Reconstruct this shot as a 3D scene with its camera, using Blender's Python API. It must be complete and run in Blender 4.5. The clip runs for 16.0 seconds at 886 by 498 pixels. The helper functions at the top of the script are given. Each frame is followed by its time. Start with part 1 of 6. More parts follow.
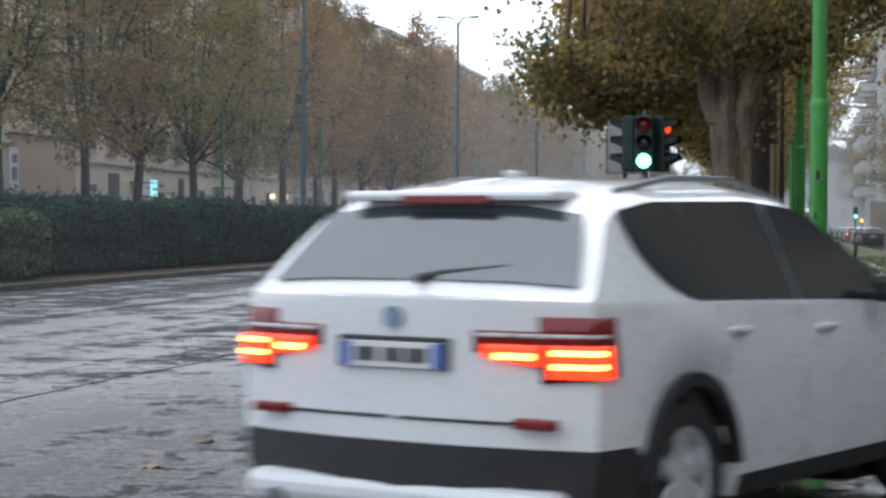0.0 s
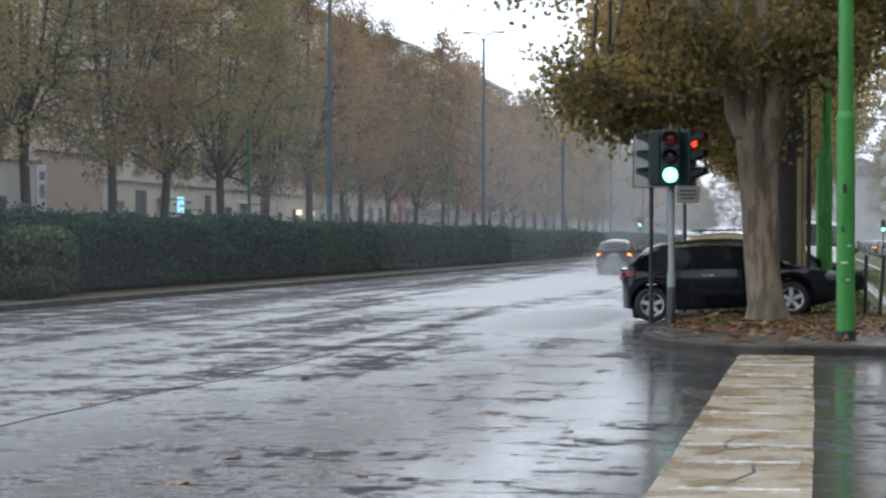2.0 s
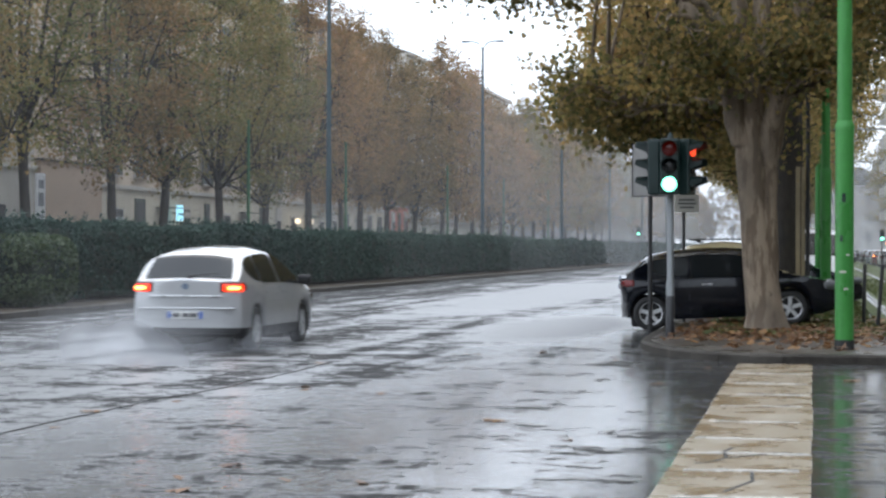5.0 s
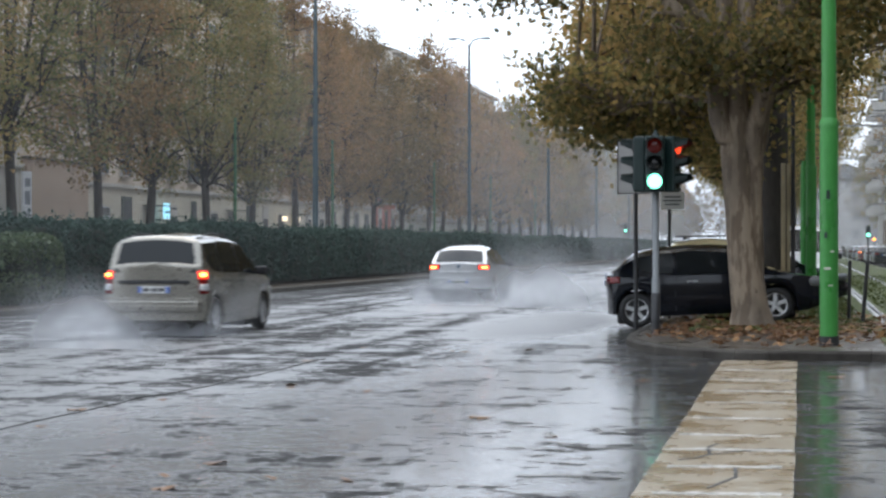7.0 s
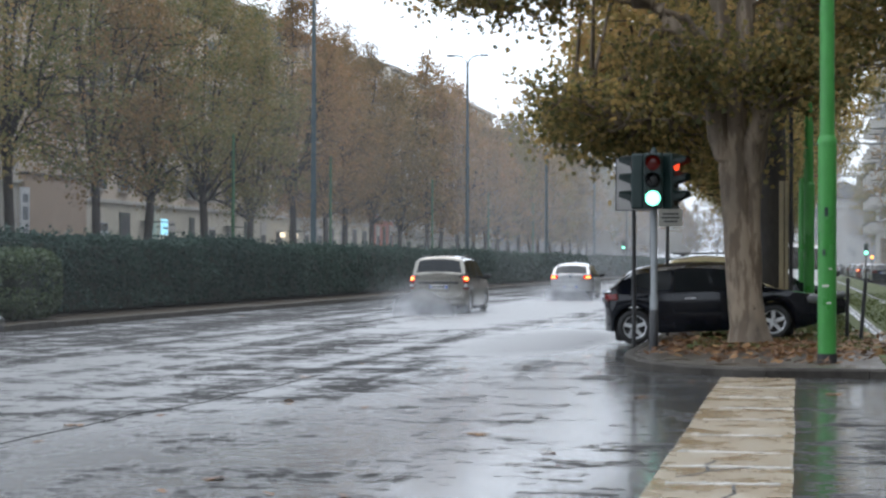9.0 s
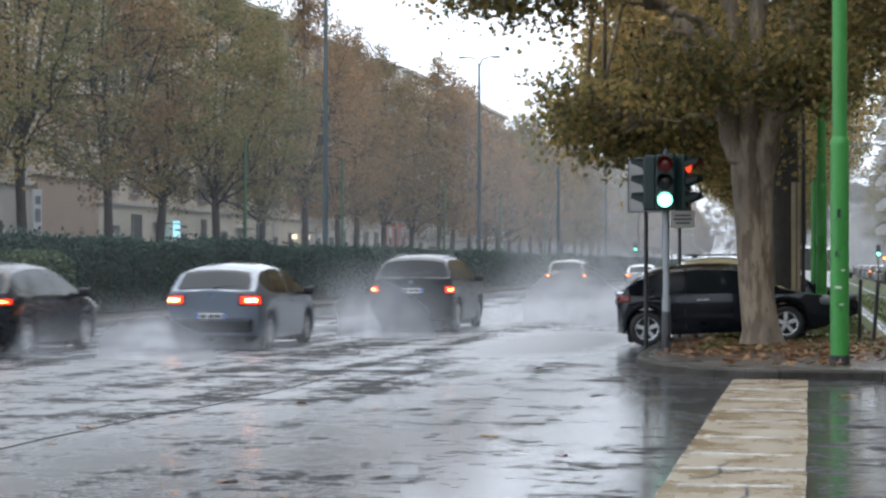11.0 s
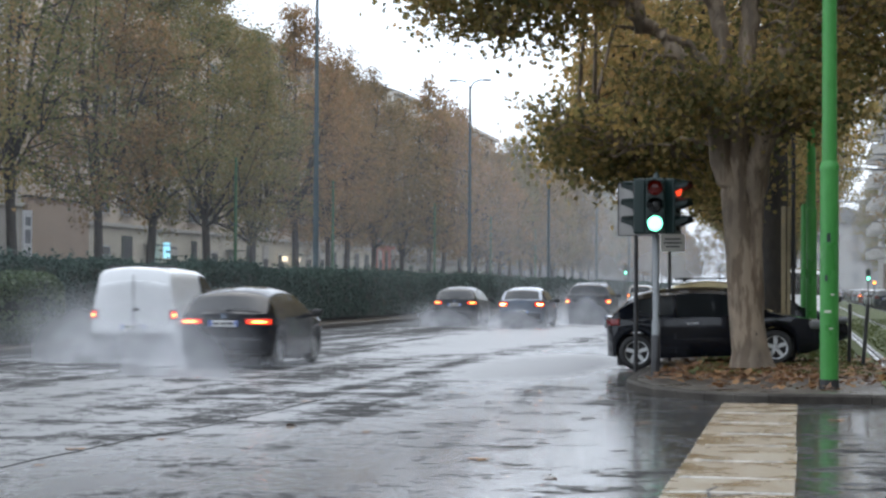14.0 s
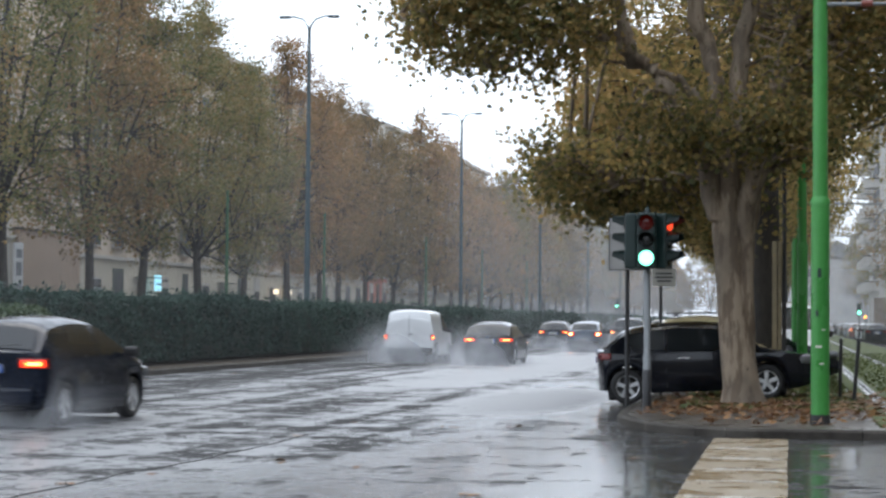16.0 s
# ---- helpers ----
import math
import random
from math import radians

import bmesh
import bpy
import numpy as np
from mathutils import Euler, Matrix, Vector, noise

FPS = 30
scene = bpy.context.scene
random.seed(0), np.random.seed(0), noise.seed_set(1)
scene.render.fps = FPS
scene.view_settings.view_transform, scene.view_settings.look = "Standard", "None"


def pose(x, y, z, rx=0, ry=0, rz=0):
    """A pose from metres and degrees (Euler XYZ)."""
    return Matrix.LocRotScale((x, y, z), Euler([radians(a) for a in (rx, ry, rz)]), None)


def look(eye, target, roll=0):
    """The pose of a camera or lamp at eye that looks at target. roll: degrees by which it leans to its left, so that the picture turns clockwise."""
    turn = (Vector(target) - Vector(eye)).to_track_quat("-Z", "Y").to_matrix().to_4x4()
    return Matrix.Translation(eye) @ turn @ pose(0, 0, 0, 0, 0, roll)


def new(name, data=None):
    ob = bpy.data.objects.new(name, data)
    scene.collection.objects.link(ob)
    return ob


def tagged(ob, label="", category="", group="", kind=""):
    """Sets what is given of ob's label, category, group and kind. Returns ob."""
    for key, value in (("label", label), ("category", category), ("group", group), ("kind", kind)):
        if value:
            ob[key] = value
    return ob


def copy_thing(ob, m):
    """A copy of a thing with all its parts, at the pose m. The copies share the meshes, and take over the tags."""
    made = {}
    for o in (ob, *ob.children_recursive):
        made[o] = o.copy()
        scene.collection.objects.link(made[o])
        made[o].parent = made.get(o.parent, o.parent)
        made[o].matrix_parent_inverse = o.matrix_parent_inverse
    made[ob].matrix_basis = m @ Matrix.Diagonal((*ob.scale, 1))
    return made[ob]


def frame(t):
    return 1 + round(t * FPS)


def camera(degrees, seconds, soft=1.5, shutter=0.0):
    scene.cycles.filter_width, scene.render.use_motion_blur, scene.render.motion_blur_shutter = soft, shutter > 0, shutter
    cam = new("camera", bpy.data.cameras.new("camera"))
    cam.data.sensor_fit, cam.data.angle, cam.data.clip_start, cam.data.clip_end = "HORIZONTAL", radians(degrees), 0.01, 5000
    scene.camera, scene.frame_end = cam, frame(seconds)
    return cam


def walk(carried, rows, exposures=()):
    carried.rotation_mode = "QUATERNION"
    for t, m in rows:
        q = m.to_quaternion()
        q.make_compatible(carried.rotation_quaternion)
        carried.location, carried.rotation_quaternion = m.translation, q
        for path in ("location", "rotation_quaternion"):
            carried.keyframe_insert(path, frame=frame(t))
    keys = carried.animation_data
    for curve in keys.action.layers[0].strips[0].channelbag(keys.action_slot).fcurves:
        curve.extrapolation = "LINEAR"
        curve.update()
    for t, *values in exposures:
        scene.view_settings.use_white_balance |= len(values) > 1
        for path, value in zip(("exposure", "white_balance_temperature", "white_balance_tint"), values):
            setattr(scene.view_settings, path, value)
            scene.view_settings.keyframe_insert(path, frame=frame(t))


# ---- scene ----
cam = camera(25.26, 16.0, 2.5, 0.5)
PATH = [
    (0, 9.854, -0.695, 0.324, -0.031, 0.072, -0.009),
    (0.5, 10.064, -0.5, 0.198, -0.034, 0.079, -0.015),
    (1, 10.302, -0.463, 0.094, -0.03, 0.084, -0.006),
    (1.5, 10.445, -0.21, 0.028, -0.024, 0.058, -0.023),
    (2, 10.627, -0.253, 0.04, -0.032, 0.075, -0.011),
    (2.5, 10.637, -0.028, 0.048, -0.035, 0.062, -0.016),
    (3, 10.646, 0.075, 0.113, -0.035, 0.063, -0.015),
    (3.5, 10.634, 0.087, 0.051, -0.027, 0.059, -0.014),
    (4, 10.794, 0.043, -0.039, -0.029, 0.037, -0.008),
    (4.5, 10.717, 0.025, 0.051, -0.036, 0.049, -0.014),
    (7, 10.221, -0.081, -0.029, -0.004, -0.012, -0.006),
    (7.5, 10.259, 0.134, -0.014, -0.007, -0.004, -0.013),
    (8, 10.105, 0.176, 0.066, -0.011, -0.006, -0.014),
    (8.5, 10.119, 0.438, 0.2, -0.009, -0.007, -0.01),
    (9, 10.157, 0.406, 0.12, -0.01, -0.008, -0.012),
    (11.5, 10.532, 0.49, 0.075, -0.014, -0.008, -0.008),
    (12, 10.417, 0.601, -0.037, -0.009, -0.009, -0.01),
    (12.5, 10.426, 0.671, 0, -0, -0, -0),
    (13, 10.193, 0.788, 0.114, -0.015, -0.014, -0.007),
    (13.5, 10.174, 0.94, 0.259, -0.004, -0.003, -0.01),
    (14, 10.225, 1.111, 0.29, -0.008, -0.003, -0.009),
    (14.5, 10.283, 1.14, 0.221, -0.005, -0.016, -0.004),
    (15, 10.314, 1.327, 0.485, -0.007, -0.008, -0.005),
    (15.5, 10.403, 1.565, 0.517, -0.006, -0.003, -0),
    (16, 9.98, 2.068, 0.419, -0.006, -0.011, 0.009),
]


def head(yaw, pitch, roll, dx, dy, dz):
    a, b = radians(yaw), radians(pitch)
    eye = Vector((dx, dy, 1.48 + dz))
    return look(eye, eye + Vector((-math.sin(a) * math.cos(b), math.cos(a) * math.cos(b), math.sin(b))), roll)


walk(cam, [(t, head(*v)) for t, *v in PATH], [(0, -0.08), (0.5, -0.2), (1, -0.12), (1.6, -0.04), (2.5, 0.02), (4, 0.06), (4.5, 0.12), (7, 0.0), (9, 0.04), (11.5, 0.1), (12.5, 0.06), (14, 0.03), (16, 0.03)])

# ---- light: overcast, rainy daylight ----
world = bpy.data.worlds.new("world")
scene.world = world
world.use_nodes = True
wn, wl = world.node_tree.nodes, world.node_tree.links
wn.clear()
sky = wn.new("ShaderNodeTexSky")
sky.sky_type, sky.sun_disc = "NISHITA", False
sky.sun_elevation, sky.sun_rotation, sky.dust_density = radians(67), radians(-20), 6.0
cloud = wn.new("ShaderNodeMix")
cloud.data_type = "RGBA"
cloud.inputs[0].default_value = 0.93
cloud.inputs[7].default_value = (8.5, 9.4, 10.7, 1)
wl.new(sky.outputs[0], cloud.inputs[6])
bg = wn.new("ShaderNodeBackground")
bg.inputs[1].default_value = 0.185
wo = wn.new("ShaderNodeOutputWorld")
wl.new(cloud.outputs[2], bg.inputs[0])
wl.new(bg.outputs[0], wo.inputs[0])
sun = new("sun", bpy.data.lights.new("sun", "SUN"))
sun.data.energy, sun.data.angle, sun.data.color = 0.8, radians(40), (1, 0.97, 0.93)
sun.matrix_world = look((0, 0, 60), (9, -24, 0))

# ---- materials ----


class Nodes:
    """A small builder of node materials."""

    def __init__(self, name):
        self.m = bpy.data.materials.new(name)
        self.m.use_nodes = True
        self.t = self.m.node_tree
        self.b = self.t.nodes["Principled BSDF"]
        self.out = self.t.nodes["Material Output"]

    def n(self, kind, **sets):
        node = self.t.nodes.new(kind)
        for k, v in sets.items():
            node.inputs[k.replace("_", " ")].default_value = v
        return node

    def link(self, a, b):
        self.t.links.new(a, b)

    def coords(self, scale=(1, 1, 1), kind="Object"):
        c, mp = self.n("ShaderNodeTexCoord"), self.n("ShaderNodeMapping")
        mp.inputs["Scale"].default_value = scale
        self.link(c.outputs[kind], mp.inputs[0])
        return mp.outputs[0]

    def noise(self, vec, scale, detail=4.0, rough=0.6):
        x = self.n("ShaderNodeTexNoise", Scale=scale, Detail=detail, Roughness=rough)
        self.link(vec, x.inputs["Vector"])
        return x.outputs[0]

    def ramp(self, fac, stops, flat=False):
        r = self.t.nodes.new("ShaderNodeValToRGB")
        e = r.color_ramp.elements
        while len(e) < len(stops):
            e.new(0.5)
        for el, (p, c) in zip(e, stops):
            el.position, el.color = p, (*c, 1) if not isinstance(c, (int, float)) else (c, c, c, 1)
        if flat:
            r.color_ramp.interpolation = "CONSTANT"
        self.link(fac, r.inputs[0])
        return r.outputs[0]

    def mix(self, fac, a, b, mode="MIX"):
        x = self.t.nodes.new("ShaderNodeMix")
        x.data_type, x.blend_type = "RGBA", mode
        for i, v in ((0, fac), (6, a), (7, b)):
            if isinstance(v, (int, float)):
                x.inputs[i].default_value = v if i == 0 else (v, v, v, 1)
            elif isinstance(v, tuple):
                x.inputs[i].default_value = (*v, 1)
            else:
                self.link(v, x.inputs[i])
        return x.outputs[2]

    def bump(self, height, strength, dist=0.01):
        x = self.n("ShaderNodeBump", Strength=strength, Distance=dist)
        self.link(height, x.inputs["Height"])
        self.link(x.outputs[0], self.b.inputs["Normal"])

    def set(self, **kw):
        for k, v in kw.items():
            self.b.inputs[k.replace("_", " ")].default_value = (*v, 1) if isinstance(v, tuple) else v
        return self


def surface(name, a, b, scale=3.0, rough=0.6, metal=0.0, bump=0.2, fine=60.0, coat=0.0, rough_var=0.15, scl=(1, 1, 1)):
    """A surface that varies between two colours at two scales, with fine relief."""
    s = Nodes(name).set(Metallic=metal, Roughness=rough, Coat_Weight=coat, Coat_Roughness=0.05)
    v = s.coords(scl)
    big, small = s.noise(v, scale), s.noise(v, fine, 3.0)
    both = s.mix(0.35, big, small)
    s.link(s.ramp(both, [(0.35, a), (0.65, b)]), s.b.inputs["Base Color"])
    s.link(s.ramp(big, [(0.3, max(0.02, rough - rough_var)), (0.7, min(1, rough + rough_var))]), s.b.inputs["Roughness"])
    if bump:
        s.bump(small, bump)
    return s.m


def glow(name, colour, strength, base=(0.3, 0.02, 0.02)):
    s = Nodes(name).set(Base_Color=base, Roughness=0.15, Emission_Color=colour, Emission_Strength=strength)
    return s.m


def paint(name, colour, flake=0.0, rough=0.3, coat=1.0):
    s = Nodes(name).set(Base_Color=colour, Metallic=flake, Roughness=rough, Coat_Weight=coat, Coat_Roughness=0.04, Specular_IOR_Level=0.5 if coat > 0.5 else 0.3)
    v = s.coords()
    dirt = s.noise(v, 2.3, 5.0)
    s.link(s.mix(s.ramp(dirt, [(0.45, 0.0), (0.8, 0.35)]), colour, tuple(0.8 * c + 0.003 for c in colour)), s.b.inputs["Base Color"])
    s.link(s.ramp(s.noise(v, 25.0), [(0.3, max(0.05, rough - 0.06)), (0.7, rough + 0.1)]), s.b.inputs["Roughness"])
    return s.m


def leafy(name, stops, trans=0.35, rough=0.5):
    s = Nodes(name)
    g = s.n("ShaderNodeNewGeometry")
    o = s.n("ShaderNodeObjectInfo")
    big = s.noise(s.coords(), 0.35, 2.0)
    isl = s.mix(0.5, g.outputs["Random Per Island"], big)
    var = s.mix(0.22, isl, o.outputs["Random"])
    col = s.ramp(var, stops)
    s.link(col, s.b.inputs["Base Color"])
    s.set(Roughness=rough)
    tr = s.n("ShaderNodeBsdfTranslucent")
    s.link(col, tr.inputs[0])
    mx = s.n("ShaderNodeMixShader", Fac=trans)
    s.link(s.b.outputs[0], mx.inputs[1])
    s.link(tr.outputs[0], mx.inputs[2])
    s.link(mx.outputs[0], s.out.inputs[0])
    return s.m


def wet_asphalt():
    """Asphalt under a film of rain; worn, coarse patches stand out of the film, drawn out along the lanes."""
    s = Nodes("wet_asphalt").set(IOR=1.72)
    v = s.coords()
    patch = s.noise(s.coords((0.72, 0.85, 1)), 1.0, 11.0, 0.8)
    ruts = s.noise(s.coords((1.3, 0.05, 1)), 1.0, 3.0, 0.55)
    wide = s.noise(s.coords((0.2, 0.1, 1)), 1.0, 3.0, 0.5)
    grain, fine = s.noise(v, 22.0, 3.0), s.noise(v, 120.0, 2.0)
    base_noise = s.noise(s.coords((0.7, 1, 1)), 5.0, 7.0, 0.8)
    sep = s.n("ShaderNodeSeparateXYZ")
    s.link(v, sep.inputs[0])

    def along_x(x0, x1, v0, v1):
        r = s.n("ShaderNodeMapRange")
        s.link(sep.outputs[0], r.inputs[0])
        for i, val in enumerate((x0, x1, v0, v1)):
            r.inputs[i + 1].default_value = val
        return r.outputs[0]

    def pool(cx, cy, rx, ry):
        """An uneven wet hollow with soft edges."""
        c, mp, ln = s.n("ShaderNodeTexCoord"), s.n("ShaderNodeMapping"), s.n("ShaderNodeVectorMath")
        mp.inputs["Location"].default_value = (-cx / rx, -cy / ry, 0)
        mp.inputs["Scale"].default_value = (1 / rx, 1 / ry, 0)
        ln.operation = "LENGTH"
        s.link(c.outputs["Object"], mp.inputs[0])
        s.link(mp.outputs[0], ln.inputs[0])
        edge = s.mix(0.6, ln.outputs["Value"], s.mix(0.4, patch, base_noise))
        return s.ramp(edge, [(0.52, 1.0), (0.70, 0.0)])

    churned = s.mix(1.0, pool(-8.3, 70, 2.6, 34), pool(-4.7, 37, 1.7, 8), "LIGHTEN")
    base = s.mix(0.30, s.mix(0.16, s.mix(0.30, patch, ruts), wide), base_noise)
    # the crown of the lanes is drier than the hollow beside the island
    wet = s.mix(1.0, s.mix(1.0, base, along_x(-7.0, -1.2, 0.010, -0.020), "ADD"), s.mix(churned, 0.0, 0.08), "SUBTRACT")
    wet = s.mix(1.0, wet, along_x(-14.0, -10.5, 0.035, 0.0), "ADD")
    film = s.ramp(wet, [(0.497, 1.0), (0.529, 0.0)])
    # film colour carries reflections: pale sky sheen on the left, dark tree by the island
    s.link(s.mix(film, s.ramp(grain, [(0.3, 0.014), (0.7, 0.045)]), s.mix(along_x(-6.0, -2.5, 0.0, 1.0), (0.16, 0.164, 0.172), (0.05, 0.05, 0.051))), s.b.inputs["Base Color"])
    smooth = s.mix(churned, s.mix(along_x(-6.5, -3.2, 0.0, 1.0), s.ramp(wide, [(0.3, 0.27), (0.7, 0.40)]), 0.13), 0.42)
    s.link(s.mix(film, s.ramp(grain, [(0.3, 0.5), (0.7, 0.75)]), smooth), s.b.inputs["Roughness"])
    s.link(s.mix(film, s.ramp(grain, [(0.35, 0.0), (0.65, 0.08)]), along_x(-7.5, -2.5, 0.74, 0.24)), s.b.inputs["Specular IOR Level"])
    b1 = s.n("ShaderNodeBump", Strength=0.6, Distance=0.012)
    s.link(s.mix(film, fine, 0.5), b1.inputs["Height"])
    ripple = s.n("ShaderNodeBump", Strength=0.4, Distance=0.02)
    s.link(s.noise(v, 11.0, 2.0), ripple.inputs["Height"])
    s.link(along_x(-6.0, -3.0, 0.4, 0.10), ripple.inputs["Strength"])
    s.link(b1.outputs[0], ripple.inputs["Normal"])
    s.link(ripple.outputs[0], s.b.inputs["Normal"])
    return s.m


def mist_material(name, alpha, clump=0.5, scale=0.05, colour=(0.93, 0.94, 0.96), fade=0.0, lanes=None):
    """Fine drops in the air: light scattered both ways, mostly see-through."""
    s = Nodes(name)
    d, tr, both, clear, mx = (s.n("ShaderNodeBsdfDiffuse"), s.n("ShaderNodeBsdfTranslucent"), s.n("ShaderNodeMixShader", Fac=0.5),
                              s.n("ShaderNodeBsdfTransparent"), s.n("ShaderNodeMixShader"))
    for x in (d, tr):
        x.inputs[0].default_value = (*colour, 1)
    s.link(d.outputs[0], both.inputs[1])
    s.link(tr.outputs[0], both.inputs[2])
    f = s.ramp(s.noise(s.coords(), scale, 3.0), [(0.3, alpha * (1 - clump)), (0.7, alpha * (1 + clump))])
    if fade:
        sep, mul = s.n("ShaderNodeSeparateXYZ"), s.n("ShaderNodeMapRange")
        s.link(s.coords(), sep.inputs[0])
        s.link(sep.outputs[2], mul.inputs[0])
        for i, v in ((1, fade * 0.25), (2, fade), (3, 1.0), (4, 0.0)):
            mul.inputs[i].default_value = v
        f = s.mix(1.0, f, mul.outputs[0], "MULTIPLY")
        if lanes:
            # thins out beside the busy lanes
            side = s.n("ShaderNodeMapRange")
            s.link(sep.outputs[0], side.inputs[0])
            for i, v in enumerate((*lanes, 1.0, 0.0)):
                side.inputs[i + 1].default_value = v
            f = s.mix(1.0, f, side.outputs[0], "MULTIPLY")
    s.link(f, mx.inputs[0])
    s.link(clear.outputs[0], mx.inputs[1])
    s.link(both.outputs[0], mx.inputs[2])
    s.link(mx.outputs[0], s.out.inputs[0])
    return s.m


def glass(name, tint=(0.012, 0.015, 0.017), rough=0.04):
    s = Nodes(name).set(Base_Color=tint, Roughness=rough, IOR=1.4)
    s.link(s.ramp(s.noise(s.coords(), 14.0), [(0.3, rough), (0.75, rough + 0.12)]), s.b.inputs["Roughness"])
    return s.m


ASPHALT = wet_asphalt()
CONCRETE = surface("worn_concrete", (0.20, 0.125, 0.05), (0.38, 0.345, 0.28), 1.8, 0.28, bump=0.5, fine=22.0, rough_var=0.12)
KERB = surface("kerb_granite", (0.03, 0.026, 0.022), (0.095, 0.086, 0.075), 3.0, 0.65, bump=0.5)
PAVING = surface("island_paving", (0.045, 0.038, 0.03), (0.12, 0.105, 0.09), 2.0, 0.35, bump=0.4)
SOIL = surface("wet_soil", (0.022, 0.018, 0.012), (0.06, 0.046, 0.032), 2.0, 0.8, bump=0.8, fine=25.0)
for wet_ground in (SOIL, KERB):
    wet_ground.node_tree.nodes["Principled BSDF"].inputs["Specular IOR Level"].default_value = 0.12
TURF = surface("turf", (0.045, 0.07, 0.02), (0.12, 0.14, 0.05), 0.8, 0.85, bump=0.8, fine=35.0)
STEEL = surface("galvanised_steel", (0.15, 0.16, 0.165), (0.25, 0.26, 0.265), 5.0, 0.5, 0.5, 0.05)
BLACK_METAL = surface("black_metal", (0.012, 0.012, 0.014), (0.035, 0.035, 0.037), 6.0, 0.45, 0.0, 0.1)
GREEN_PAINT = surface("green_pole_paint", (0.035, 0.20, 0.035), (0.06, 0.30, 0.06), 2.0, 0.35, 0.0, 0.05, scl=(1, 1, 0.4))
DARK_GREEN = surface("dark_green_paint", (0.003, 0.014, 0.013), (0.007, 0.025, 0.022), 5.0, 0.4, 0.0, 0.05)
LAMP_POST = surface("lamp_post_paint", (0.05, 0.075, 0.085), (0.09, 0.12, 0.13), 2.0, 0.5, 0.2, 0.05)


def flaking_bark():
    """Plane bark: brown plates that peel off a paler layer, in upright flakes, with small dark pits."""
    s = Nodes("plane_bark").set(Roughness=0.75)
    plates = s.noise(s.coords((1, 1, 0.22)), 5.5, 6.0, 0.62)
    tone = s.noise(s.coords((1, 1, 0.5)), 1.6, 3.0)
    pits = s.noise(s.coords((1, 1, 0.7)), 11.0, 2.0)
    col = s.mix(s.ramp(plates, [(0.46, 0.0), (0.53, 1.0)]), (0.15, 0.108, 0.072), (0.29, 0.225, 0.16))
    col = s.mix(s.ramp(tone, [(0.42, 0.0), (0.64, 0.7)]), col, (0.085, 0.066, 0.048))
    col = s.mix(s.ramp(pits, [(0.27, 0.85), (0.34, 0.0)]), col, (0.025, 0.018, 0.013))
    s.link(col, s.b.inputs["Base Color"])
    s.bump(plates, 0.9, 0.02)
    return s.m


BARK = flaking_bark()
BARK_DARK = surface("dark_bark", (0.016, 0.013, 0.010), (0.05, 0.041, 0.033), 2.0, 0.8, bump=0.9, fine=12.0, scl=(1, 1, 0.4))
GREEN_FAR = surface("dull_green_paint", (0.03, 0.10, 0.04), (0.05, 0.14, 0.06), 2.0, 0.5, 0.0, 0.05)
SHEET = surface("weathered_sign_back", (0.30, 0.29, 0.28), (0.42, 0.41, 0.39), 2.5, 0.5, 0.3, 0.05)
SIGN_FACE = surface("pale_sign_face", (0.50, 0.49, 0.44), (0.62, 0.60, 0.54), 3.0, 0.5, 0.0, 0.05)
TAN = surface("tan_post_paint", (0.20, 0.16, 0.095), (0.34, 0.28, 0.18), 3.0, 0.6, 0.0, 0.2)
HEADLAMP = surface("headlamp_lens", (0.10, 0.105, 0.11), (0.22, 0.225, 0.23), 6.0, 0.12, 0.2, 0.02)
RUBBER = surface("tyre_rubber", (0.010, 0.010, 0.011), (0.028, 0.028, 0.029), 8.0, 0.6, 0.0, 0.3)
ALLOY = surface("alloy", (0.54, 0.55, 0.56), (0.68, 0.69, 0.70), 8.0, 0.3, 0.35, 0.02)
PLASTIC = surface("black_plastic", (0.010, 0.010, 0.011), (0.024, 0.024, 0.026), 9.0, 0.55, 0.0, 0.15)
GLASS = glass("car_glass")
WET_GLASS = glass("wet_rear_glass", (0.03, 0.042, 0.05), 0.06)
WET_GLASS.node_tree.nodes["Principled BSDF"].inputs["IOR"].default_value = 2.3
DULL_GLASS = glass("dull_rear_glass", (0.014, 0.017, 0.020), 0.08)
DULL_GLASS.node_tree.nodes["Principled BSDF"].inputs["IOR"].default_value = 1.55
WHITE_PLATE = surface("plate_white", (0.62, 0.62, 0.60), (0.74, 0.74, 0.72), 9.0, 0.4, 0, 0.02)
PLATE_BLUE = surface("plate_blue", (0.015, 0.09, 0.42), (0.02, 0.12, 0.5), 9.0, 0.4, 0, 0.02)
PLATE_INK = surface("plate_ink", (0.05, 0.05, 0.055), (0.09, 0.09, 0.09), 9.0, 0.5, 0, 0.02)
LENS_RED = surface("red_lens", (0.13, 0.004, 0.004), (0.20, 0.007, 0.006), 8.0, 0.15, 0, 0.02)
PANE = surface("dull_pane", (0.020, 0.022, 0.024), (0.055, 0.056, 0.056), 0.7, 0.6, 0, 0.02)
TAIL_GLOW = glow("tail_light_glow", (1.0, 0.045, 0.010), 2.6)
TAIL_HOT = glow("tail_light_hot", (1.0, 0.40, 0.08), 9.0)
BRAKE_HOT = glow("brake_light_hot", (1.0, 0.33, 0.10), 32.0)
AMBER_GLOW = glow("amber_glow", (1.0, 0.30, 0.03), 6.0)
GREEN_GLOW = glow("signal_green", (0.22, 1.0, 0.66), 4.2, (0.02, 0.3, 0.2))
RED_DIM = glow("signal_red_dim", (1.0, 0.05, 0.02), 0.02, (0.05, 0.006, 0.006))
